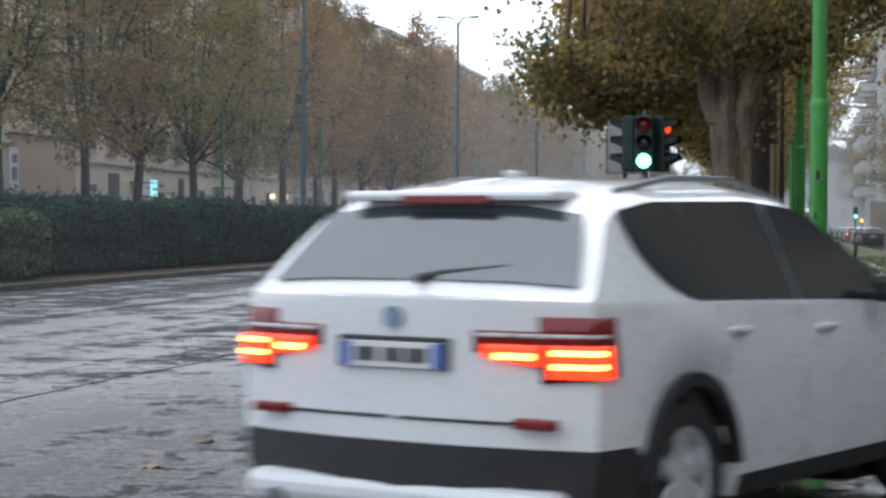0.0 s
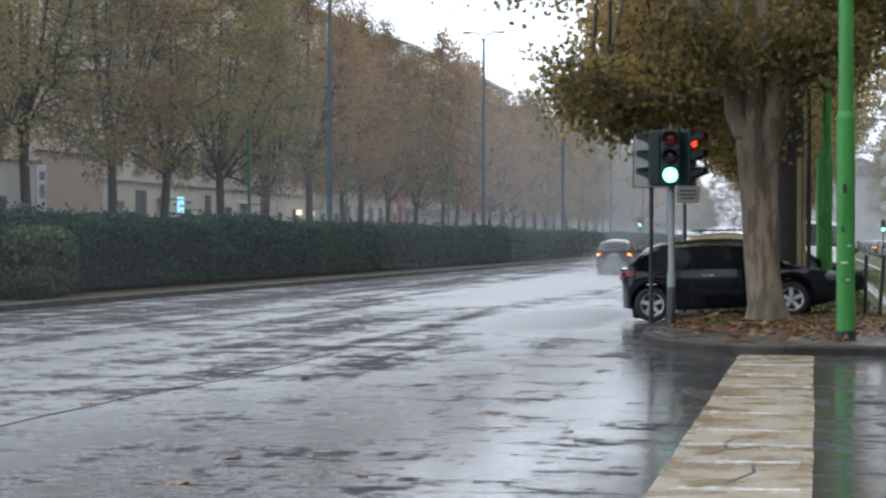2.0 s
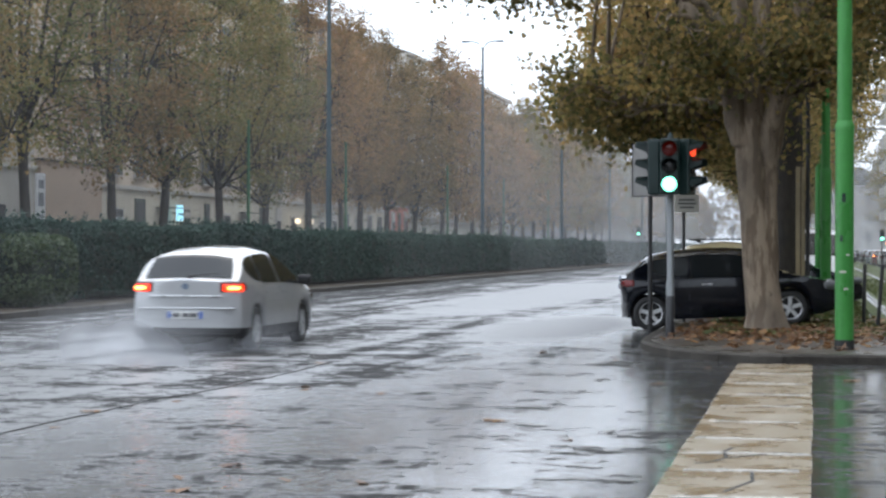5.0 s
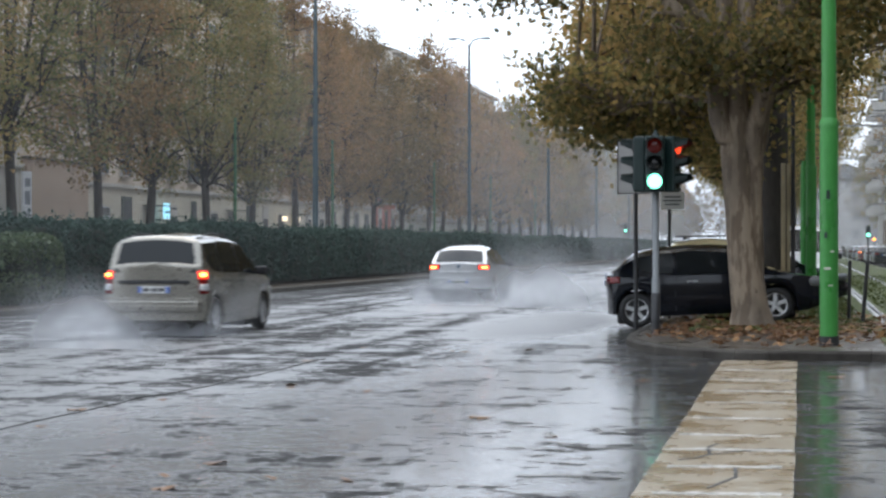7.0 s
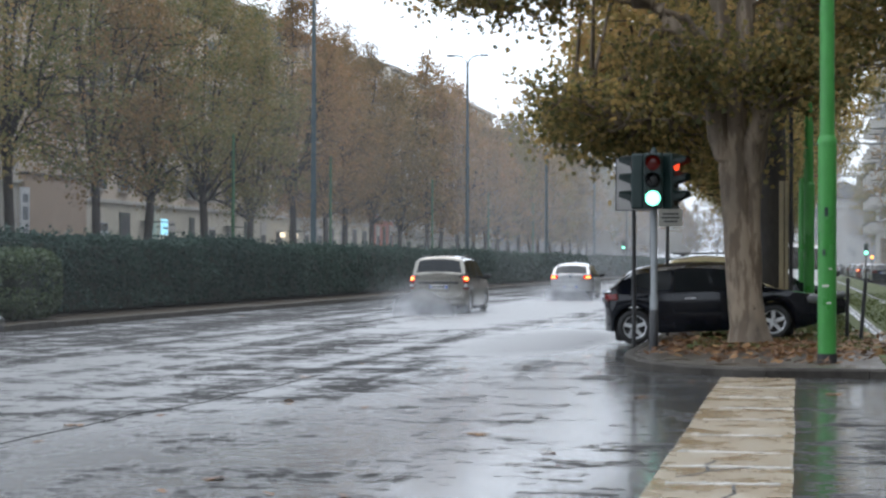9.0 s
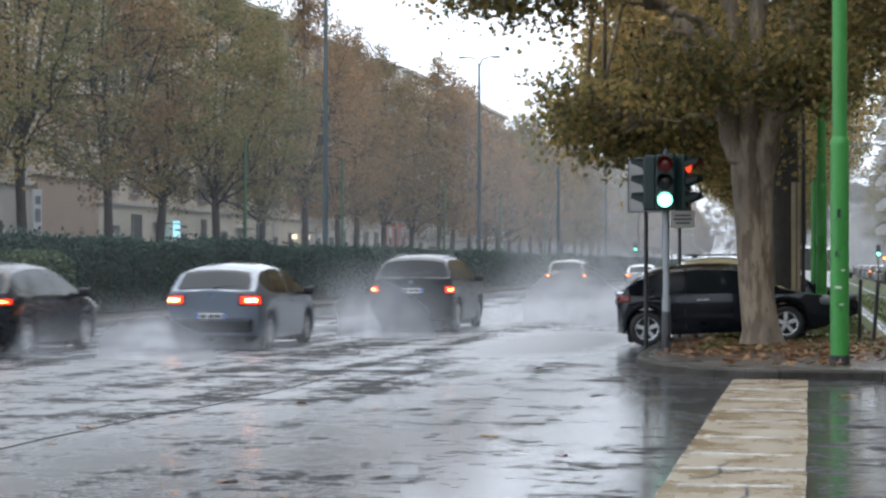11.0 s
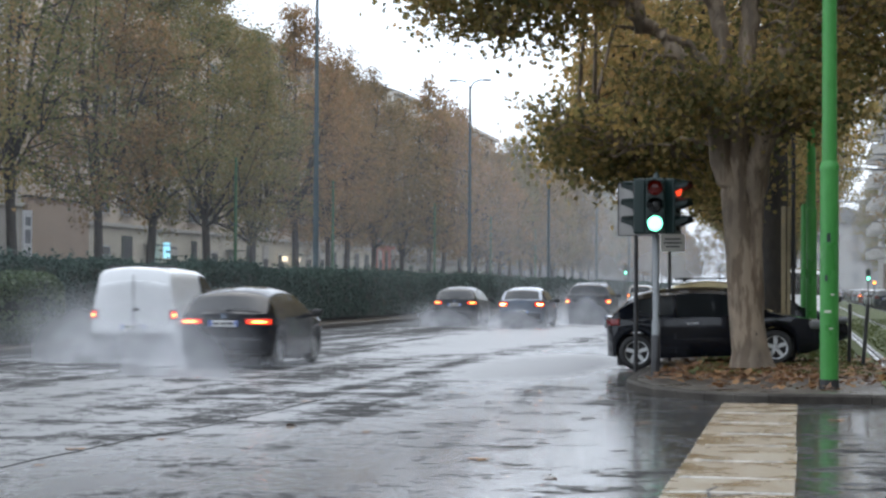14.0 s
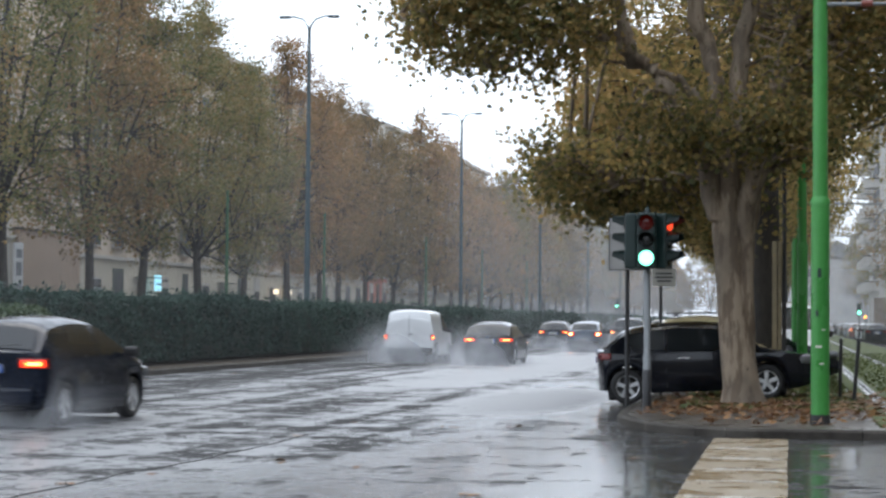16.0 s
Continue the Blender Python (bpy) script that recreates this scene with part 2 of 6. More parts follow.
RED_GLOW = glow("signal_red", (1.0, 0.07, 0.02), 1.5)
SIGNAL_DARK = surface("dark_lens", (0.01, 0.012, 0.012), (0.02, 0.022, 0.022), 8.0, 0.2)
SHOP_GLOW = glow("shop_sign_glow", (0.35, 0.8, 1.0), 1.3, (0.2, 0.4, 0.5))
WARM_GLOW = glow("shop_lamp_glow", (1.0, 0.85, 0.6), 1.6, (0.4, 0.35, 0.3))
PLANE_LEAF = leafy("plane_leaf", [(0.22, (0.085, 0.095, 0.036)), (0.38, (0.22, 0.185, 0.068)), (0.56, (0.38, 0.265, 0.10)), (0.75, (0.54, 0.31, 0.12))], 0.72)
ROW_LEAF = leafy("row_leaf", [(0.25, (0.14, 0.14, 0.05)), (0.42, (0.27, 0.225, 0.08)), (0.58, (0.40, 0.285, 0.11)), (0.78, (0.52, 0.32, 0.14))], 0.55)
TREE_LEAF = leafy("olive_leaf", [(0.22, (0.09, 0.105, 0.04)), (0.42, (0.18, 0.172, 0.06)), (0.58, (0.26, 0.20, 0.075)), (0.78, (0.36, 0.22, 0.09))], 0.45)
RUST_LEAF = leafy("rust_leaf", [(0.22, (0.11, 0.092, 0.042)), (0.42, (0.21, 0.152, 0.065)), (0.58, (0.31, 0.19, 0.08)), (0.78, (0.40, 0.215, 0.095))], 0.45)
HEDGE_LEAF = leafy("hedge_leaf", [(0.25, (0.015, 0.035, 0.029)), (0.5, (0.029, 0.058, 0.045)), (0.75, (0.052, 0.090, 0.066))], 0.25, 0.8)
# near-black green fill: the shade between the leaves, put into the colour
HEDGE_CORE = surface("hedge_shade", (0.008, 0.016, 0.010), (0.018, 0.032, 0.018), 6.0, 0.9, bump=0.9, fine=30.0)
BUSH_LEAF = leafy("bush_leaf", [(0.25, (0.035, 0.06, 0.032)), (0.5, (0.065, 0.10, 0.05)), (0.75, (0.11, 0.145, 0.07))], 0.3)
FALLEN = leafy("fallen_leaf", [(0.25, (0.10, 0.045, 0.02)), (0.5, (0.19, 0.09, 0.035)), (0.75, (0.33, 0.18, 0.065))], 0.1)
GRASS_BLADE = leafy("grass_blade", [(0.25, (0.05, 0.075, 0.02)), (0.75, (0.14, 0.16, 0.05))], 0.25)

# ---- small helpers ----


def mesh_of(name, verts, faces, material, smooth=False):
    me = bpy.data.meshes.new(name)
    me.from_pydata([tuple(map(float, v)) for v in verts], [], [tuple(f) for f in faces])
    if smooth:
        me.shade_smooth()
    me.materials.append(material)
    return me


def part(name, bm, material, parent=None, label="", smooth=False):
    me = bpy.data.meshes.new(name)
    bm.to_mesh(me)
    bm.free()
    if smooth:
        me.shade_smooth()
        me.set_sharp_from_angle(angle=radians(50))
    me.materials.append(material)
    ob = new(name, me)
    ob.parent = parent
    return tagged(ob, label)


def child(name, me, parent, label="", m=None):
    ob = new(name, me)
    ob.parent = parent
    if m is not None:
        ob.matrix_basis = m
    return tagged(ob, label)


def box(bm, cx, cy, cz, sx, sy, sz, bevel=0.0, m=None):
    r = bmesh.ops.create_cube(bm, size=1)
    for v in r["verts"]:
        v.co = Vector((v.co.x * sx + cx, v.co.y * sy + cy, v.co.z * sz + cz))
    if bevel:
        es = list({e for v in r["verts"] for e in v.link_edges})
        r = bmesh.ops.bevel(bm, geom=es, offset=bevel, segments=2, affect="EDGES", profile=0.5)
    if m is not None:
        bmesh.ops.transform(bm, matrix=m, verts=list(r["verts"]))
    return bm


def boxed(*a, **k):
    return box(bmesh.new(), *a, **k)


def tube(bm, pts, radii, n=8, cap=True):
    """A tapered tube along points."""
    pts = [Vector(p) for p in pts]
    rings = []
    for i, p in enumerate(pts):
        d = (pts[min(i + 1, len(pts) - 1)] - pts[max(i - 1, 0)]).normalized()
        a = d.orthogonal().normalized() if abs(d.z) < 0.95 else Vector((1, 0, 0))
        a = (a - d * a.dot(d)).normalized()
        b = d.cross(a)
        rings.append([bm.verts.new(p + (a * math.cos(2 * math.pi * k / n) + b * math.sin(2 * math.pi * k / n)) * radii[i]) for k in range(n)])
    for r0, r1 in zip(rings, rings[1:]):
        for k in range(n):
            bm.faces.new((r0[k], r0[(k + 1) % n], r1[(k + 1) % n], r1[k]))
    if cap:
        bm.faces.new(rings[0][::-1])
        bm.faces.new(rings[-1])
    return bm


def tubed(*a, **k):
    return tube(bmesh.new(), *a, **k)


def thing(name, m, label, category, group="", kind=""):
    ob = new(name)
    ob.empty_display_size = 0.2
    ob.matrix_basis = m
    return tagged(ob, label, category, group, kind)


def leaf_mesh(name, centres, size, material, rng, flat=0.0, lobes=False):
    """Many single leaves, each a folded blade with its own tilt."""
    c = np.asarray(centres, float)
    n = len(c)
    a = rng.normal(size=(n, 3))
    a[:, 2] *= 1 - flat
    a /= np.linalg.norm(a, axis=1)[:, None] + 1e-9
    up = rng.normal(size=(n, 3))
    b = np.cross(a, up)
    b /= np.linalg.norm(b, axis=1)[:, None] + 1e-9
    if flat:
        b[:, 2] *= 1 - flat
    nn = np.cross(a, b)
    s = size * rng.uniform(0.6, 1.3, n)[:, None]
    if lobes:
        shape = [(0, 0, 0), (0.42, 0.2, 0.06), (0.2, 0.45, 0.0), (0.62, 0.62, 0.08), (0, 1.0, -0.04), (-0.62, 0.62, 0.08), (-0.2, 0.45, 0), (-0.42, 0.2, 0.06)]
        fs = [(0, 1, 2, 6), (0, 6, 7), (2, 3, 4), (2, 4, 6), (6, 4, 5)]
    else:
        shape = [(0, 0, 0), (0.42, 0.5, 0.10), (0, 1, 0), (-0.42, 0.5, 0.10)]
        fs = [(0, 1, 2), (0, 2, 3)]
    k = len(shape)
    v = np.empty((n, k, 3))
    for i, (x, y, z) in enumerate(shape):
        v[:, i] = c + s * (b * x + a * (y - 0.5) + nn * z)
    base = np.arange(n)[:, None] * k
    faces = []
    for f in fs:
        faces += (base + np.array(f)).tolist()
    return mesh_of(name, v.reshape(-1, 3), faces, material)

# ---- ground, roads, kerbs ----
ROAD_R, HEDGE_X = -2.6, -16.0


def flat(name, x0, x1, y0, y1, z, material, label, kind="structure", step=0):
    bm = bmesh.new()
    box(bm, (x0 + x1) / 2, (y0 + y1) / 2, z - 0.25, x1 - x0, y1 - y0, 0.5)
    return tagged(part(name, bm, material), label, name.replace("_", " "), kind=kind)


def ground():
    bm = bmesh.new()
    vs = [bm.verts.new(p) for p in ((-900, -300, -0.02), (900, -300, -0.02), (900, 2500, -0.02), (-900, 2500, -0.02))]
    bm.faces.new(vs)
    tagged(part("ground", bm, PAVING), "dark wet paved ground stretching to the horizon", "ground", kind="structure")
    bm = bmesh.new()
    vs = [bm.verts.new(p) for p in ((-60, -290, 0), (40, -290, 0), (40, 700, 0), (-60, 700, 0))]
    bm.faces.new(vs)
    tagged(part("road", bm, ASPHALT), "rain-wet dark asphalt road with puddles and patches", "road", kind="structure")


def outline_slab(name, pts, z0, z1, material, label, bevel=0.0):
    bm = bmesh.new()
    lo = [bm.verts.new((x, y, z0)) for x, y in pts]
    hi = [bm.verts.new((x, y, z1)) for x, y in pts]
    bm.faces.new(lo[::-1])
    bm.faces.new(hi)
    for i in range(len(pts)):
        j = (i + 1) % len(pts)
        bm.faces.new((lo[i], lo[j], hi[j], hi[i]))
    return tagged(part(name, bm, material), label, name.replace("_", " "), kind="structure")


def island_edge(off=0.0):
    """The rounded outline of the tree island; off moves it inwards."""
    pts = [(-2.6 + off, 420)]
    for k in range(9):
        a = math.pi + k / 8 * math.pi / 2
        pts.append((-0.4 + (2.2 - off) * math.cos(a), 30.5 + (4.7 - off) * math.sin(a)))
    pts += [(0.9, 25.8 + off), (5.2 - off, 26.0 + off), (5.2 - off, 420)]
    return pts


def kerbs():
    outline_slab("island", island_edge(0.14), -0.1, 0.122, PAVING, "wet paved tree island with leaf litter at its tip")
    flat("island_turf", -1.9, 1.1, 33.4, 400, 0.138, TURF, "patchy damp grass under the plane trees")
    kerb = thing("kerb", Matrix(), "wet grey granite kerb round the tree island", "kerb", kind="structure")
    edge, inner = island_edge(0.0), island_edge(0.16)
    n = 0
    for (a, b), (c, d) in zip(zip(edge, edge[1:]), zip(inner, inner[1:])):
        length = math.dist(a, b)
        cuts = max(1, round(length / 1.1)) if length < 60 else 60
        for k in range(cuts):
            u0, u1 = (k + 0.006) / cuts, (k + 0.994) / cuts
            q = [(p[0] + (r[0] - p[0]) * u, p[1] + (r[1] - p[1]) * u) for p, r, u in ((a, b, u0), (a, b, u1), (c, d, u1), (c, d, u0))]
            z = 0.118 + 0.012 * random.random()
            v = [(x, y, -0.05) for x, y in q] + [(x, y, z - (0.03 if i < 2 else 0)) for i, (x, y) in enumerate(q)]
            v += [(q[0][0] * 0.85 + q[3][0] * 0.15, q[0][1] * 0.85 + q[3][1] * 0.15, z), (q[1][0] * 0.85 + q[2][0] * 0.15, q[1][1] * 0.85 + q[2][1] * 0.15, z)]
            f = [(0, 1, 5, 4), (1, 2, 6, 9, 5), (2, 3, 7, 6), (3, 0, 4, 8, 7), (4, 5, 9, 8), (8, 9, 6, 7)]
            child("kerb_stone", mesh_of("kerb_stone", v, f, KERB), kerb)
            n += 1
    # the hedge strip and its kerb
    flat("hedge_strip", -20.6, HEDGE_X - 0.5, 20, 420, 0.13, SOIL, "bare wet soil strip with thin grass under the hedge")
    strip = thing("kerb", Matrix(), "low dark kerb along the hedge strip", "kerb", kind="structure")
    stone = boxed(0, 0, 0.03, 0.18, 1.98, 0.24, 0.02)
    me = bpy.data.meshes.new("kerb_stone")
    stone.to_mesh(me)
    stone.free()
    me.materials.append(KERB)
    for k in range(90):
        child("kerb_stone", me, strip, m=pose(HEDGE_X - 0.42 + random.uniform(-0.01, 0.01), 21 + 2 * k, random.uniform(-0.01, 0.01)))


def concrete_band():
    band = thing("concrete_band", Matrix(), "cracked pale concrete slab strip set flush in the asphalt", "paving", kind="structure")
    joints = (25.55, 23.5, 21.74, 20.06, 18.62, 16.92, 15.37, 14.24, 13.16, 11.74, 10.2, 8.4, 6.5, 4.5, 2.3)
    # one pale colour for the mortar bed and the painted wet glints
    pale = surface("joint_mortar", (0.45, 0.44, 0.41), (0.66, 0.64, 0.60), 4.0, 0.3)
    for y, nxt in zip(joints, joints[1:]):
        length = y - nxt
        w = 0.47
        cx = -0.5
        bm = bmesh.new()
        box(bm, cx + random.uniform(-0.01, 0.01), y - length / 2, -0.04, 2 * w, length - 0.07, 0.11, 0.008)
        part("slab", bm, CONCRETE, band)
        # pale strip over the joint: its wet glint put into the colour
        x0, x1 = cx - w * random.uniform(0.6, 0.98), cx + w * random.uniform(0.75, 0.98)
        half = random.uniform(0.02, 0.075)
        bm = bmesh.new()
        near, far = [], []
        for k in range(13):
            x = x0 + (x1 - x0) * k / 12
            h = half * random.uniform(0.25, 1.2)
            c = nxt + 0.05 * math.sin(3.1 * x + y) + random.uniform(-0.015, 0.015)
            near.append([bm.verts.new((x, c - h, z)) for z in (0.0, 0.0215)])
            far.append([bm.verts.new((x, c + h, z)) for z in (0.0, 0.0215)])
        for k in range(12):
            bm.faces.new((near[k][1], near[k + 1][1], far[k + 1][1], far[k][1]))
            bm.faces.new((near[k][0], near[k + 1][0], near[k + 1][1], near[k][1]))
            bm.faces.new((far[k + 1][0], far[k][0], far[k][1], far[k + 1][1]))
        part("mortar_smear", bm, pale, band)
    bm = bmesh.new()
    box(bm, -0.5, 13.5, -0.05, 0.92, 24, 0.108)
    part("joint_mortar", bm, pale, band)


def tram_bed():
    flat("tram_turf", 1.15, 5.0, 26.6, 420, 0.15, TURF, "short damp green turf of the tram track")
    for x in (1.5, 2.95):
        rail = thing("tram_rail", pose(x, 0, 0), "wet shining steel tram rail set in a concrete edge", "rail", "tram rails", "structure")
        bm = boxed(0, 220, 0.13, 0.22, 386, 0.06, 0.01)
        part("concrete_edge", bm, surface("wet_concrete_edge", (0.35, 0.36, 0.37), (0.52, 0.53, 0.54), 3.0, 0.25), rail)
        bm = boxed(0.02, 220, 0.165, 0.06, 386, 0.03, 0.008)
        part("rail_head", bm, STEEL, rail)


def blob(rng, cx, cy, sx, sy, n=22, rough=0.28):
    """A ragged outline."""
    ph = rng.uniform(0, 6.3, 4)
    out = []
    for k in range(n):
        a = 2 * math.pi * k / n
        r = 1 + rough * (math.sin(2 * a + ph[0]) * 0.5 + math.sin(3 * a + ph[1]) * 0.5 + math.sin(5 * a + ph[2]) * 0.35 + math.sin(7 * a + ph[3]) * 0.25)
        out.append((cx + sx * r * math.cos(a), cy + sy * r * math.sin(a)))
    return out


def road_wear():
    """Sealed cracks in the asphalt and in the slabs."""
    rng = np.random.default_rng(21)
    tar = surface("tar_seal", (0.014, 0.014, 0.015), (0.045, 0.045, 0.047), 6.0, 0.33, bump=0.6)
    for pts in ([(-6.5, 12.0), (-6.3, 14.8), (-6.32, 17.2), (-6.2, 19.5), (-6.12, 22.3), (-6.1, 27.1), (-5.8, 31), (-5.9, 40)],):
        dense = []
        for (a, b), (c, d) in zip(pts, pts[1:]):
            dense += [(a + (c - a) * u + rng.normal() * 0.03, b + (d - b) * u) for u in (0, 0.2, 0.4, 0.6, 0.8)]
        dense.append(pts[-1])
        left, right = [], []
        for i, (x, y) in enumerate(dense):
            q = dense[min(i + 1, len(dense) - 1)]
            r = dense[max(i - 1, 0)]
            t = Vector((q[0] - r[0], q[1] - r[1])).normalized()
            w = 0.003 + 0.008 * rng.uniform()
            left.append((x - t.y * w, y + t.x * w))
            right.append((x + t.y * w, y - t.x * w))
        cut = len(left)
        left, right = left[:cut * 2 // 3], right[:cut * 2 // 3]
        outline_slab("tar_seam", left + right[::-1], -0.01, 0.0092, tar, "dark sealed crack across the asphalt")
    # cracks in the concrete slabs
    for pts in ([(-0.82, 13.55), (-0.7, 13.7), (-0.62, 13.95), (-0.45, 14.15), (-0.3, 14.3), (-0.12, 14.35)], [(-0.62, 13.95), (-0.66, 14.4), (-0.6, 14.7)], [(-0.55, 12.0), (-0.4, 12.6), (-0.42, 13.1)]):
        for a, b in zip(pts, pts[1:]):
            n = Vector((b[0] - a[0], b[1] - a[1])).normalized() * 0.012
            outline_slab("slab_crack", [(a[0] - n.y, a[1] + n.x), (a[0] + n.y, a[1] - n.x), (b[0] + n.y, b[1] - n.x), (b[0] - n.y, b[1] + n.x)], 0.0, 0.0185, tar, "thin dark crack across a concrete slab")


# ---- planting ----


def blade_tufts(name, rng, n, x0, x1, y0, y1, z, h, material, label):
    c = np.c_[rng.uniform(x0, x1, n), y0 + (y1 - y0) * rng.uniform(0, 1, n) ** 1.6, np.full(n, z + h * 0.3)]
    ob = new(name, leaf_mesh(name, c, h, material, rng))
    return tagged(ob, label, "grass", kind="stuff")


def hedge():
    """A clipped hedge in sections, each a mass of small leaves over a solid core coloured as inner shade."""
    rng = np.random.default_rng(5)
    y, k = 41.0, 0
    while y < 330:
        length = 6.0 if y < 130 else 14.0
        h = 1.90 + rng.uniform(-0.06, 0.06)
        ob = thing("hedge", pose(-18.75, y + length / 2, 0.13), "dense clipped dark green evergreen hedge", "hedge", "hedge sections along the median")
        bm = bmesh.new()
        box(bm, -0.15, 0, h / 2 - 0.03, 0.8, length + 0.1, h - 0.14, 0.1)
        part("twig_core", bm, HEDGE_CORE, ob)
        dens = 760 if y < 75 else (420 if y < 130 else 110)
        n = int(dens * length)
        u = rng.uniform(-length / 2, length / 2, n)
        face = rng.uniform(0, 1, n)
        bulge = np.array([noise.noise((0.9 * (a + y), 0.0, 7.7)) + 0.9 * noise.noise((0.33 * (a + y), 3.0, 1.7)) for a in u]) * 0.17
        z = np.where(face < 0.55, rng.uniform(0.05, 1, n) ** 0.8 * h, h)
        x = np.where(face < 0.55, 0.72, rng.uniform(-0.75, 0.75, n))
        edge = np.clip((z / h - 0.86) / 0.14, 0, 1)
        lump = np.array([noise.noise((1.3 * (a + y), 5.0, 1.6 * b)) + 0.5 * noise.noise((3.1 * (a + y), 9.0, 3.3 * b)) for a, b in zip(u, z)]) * 0.34
        x = np.where(face < 0.55, x - 0.28 * edge ** 1.5 + lump, x) + bulge * (face < 0.55)
        z = z + bulge * (face >= 0.55)
        c = np.c_[x, u, z] + rng.normal(size=(n, 3)) * (0.05, 0.05, 0.045)
        shoots = rng.uniform(0, 1, n) < 0.09
        c[shoots, 2] += rng.uniform(0, 0.24, shoots.sum()) * (face[shoots] >= 0.55)
        child("foliage", leaf_mesh("hedge_foliage", c, 0.10 if y < 75 else (0.125 if y < 130 else 0.26), HEDGE_LEAF, rng), ob)
        y += length
        k += 1
    # the lighter bush at the hedge's open end
    ob = thing("bush", pose(-17.9, 43.0, 0.13), "light green leafy bush at the end of the hedge", "bush")
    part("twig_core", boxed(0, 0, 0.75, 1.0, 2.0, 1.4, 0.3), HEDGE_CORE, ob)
    n = 6500
    p = rng.normal(size=(n, 3))
    p /= np.linalg.norm(p, axis=1)[:, None]
    p = np.sign(p) * np.abs(p) ** 0.55 * (0.9, 1.7, 0.82) * rng.uniform(0.9, 1.04, n)[:, None] + (0, 0, 0.84)
    child("foliage", leaf_mesh("bush_foliage", p, 0.10, BUSH_LEAF, rng), ob)


def tree_parts(seed, trunk, limbs, crown, tips, per_tip, spread, leaf, bark, leafmat, lobes=False, sides=9):
    """Meshes of a tree: a tapered trunk with limbs, boughs to every tip, and leaves in uneven clumps.
    trunk: points and radii; limbs: lists of points and radii; crown: a function that gives tip places."""
    rng = np.random.default_rng(seed)
    bm = bmesh.new()
    tp, tr = [], []
    for (p, q), (r, s) in zip(zip(trunk[0], trunk[0][1:]), zip(trunk[1], trunk[1][1:])):
        steps = max(1, round((Vector(q) - Vector(p)).length / 0.22))
        tp += [Vector(p).lerp(Vector(q), u / steps) for u in range(steps)]
        tr += [r + (s - r) * u / steps for u in range(steps)]
    tube(bm, tp + [Vector(trunk[0][-1])], tr + [trunk[1][-1]], n=sides + 9)
    nodes = []
    for pts, radii in limbs:
        dense_p, dense_r = [], []
        for (p, q), (r, s) in zip(zip(pts, pts[1:]), zip(radii, radii[1:])):
            for u in (0, 0.33, 0.66):
                dense_p.append(Vector(p).lerp(Vector(q), u) + Vector(rng.normal(size=3) * 0.06 * min(1.0, Vector(q).length / 5)))
                dense_r.append(r + (s - r) * u)
        dense_p.append(Vector(pts[-1]))
        dense_r.append(radii[-1])
        tube(bm, dense_p, dense_r, n=sides)
        nodes += dense_p[2:]
    arr = np.array([tuple(p) for p in nodes])
    centres = []
    for tip in crown(rng, tips):
        d = np.linalg.norm(arr - tip, axis=1) + 0.6 * np.maximum(0, arr[:, 2] - tip[2])
        a = Vector(arr[int(np.argmin(d))])
        t = Vector(tip)
        mid = a.lerp(t, 0.5) + Vector(rng.normal(size=3) * 0.12 * (t - a).length) + Vector((0, 0, 0.06 * (t - a).length))
        tube(bm, [a, mid, t], [0.045, 0.028, 0.010], n=4, cap=False)
        k = int(per_tip * rng.uniform(0.5, 1.5))
        centres.append(rng.normal(size=(k, 3)) * spread * rng.uniform(0.6, 1.25) * (1, 1, 0.7) + tip)
        k2 = k // 3
        along = rng.uniform(0.45, 1, (k2, 1))
        centres.append(np.array(a) * (1 - along) + np.array(tip) * along + rng.normal(size=(k2, 3)) * spread * 0.6)
    for v in bm.verts:
        c = v.co
        w = noise.noise_vector((1.4 * c.x, 1.4 * c.y, 0.55 * c.z)) * 0.05 + noise.noise_vector((5.0 * c.x, 5.0 * c.y, 0.8 * c.z)) * 0.022
        v.co = c + Vector((w.x, w.y, 0.4 * w.z))
    wood = bpy.data.meshes.new("trunk")
    bm.to_mesh(wood)
    bm.free()
    wood.shade_smooth()
    wood.materials.append(bark)
    return wood, leaf_mesh("crown", np.concatenate(centres), leaf, leafmat, rng, lobes=lobes)


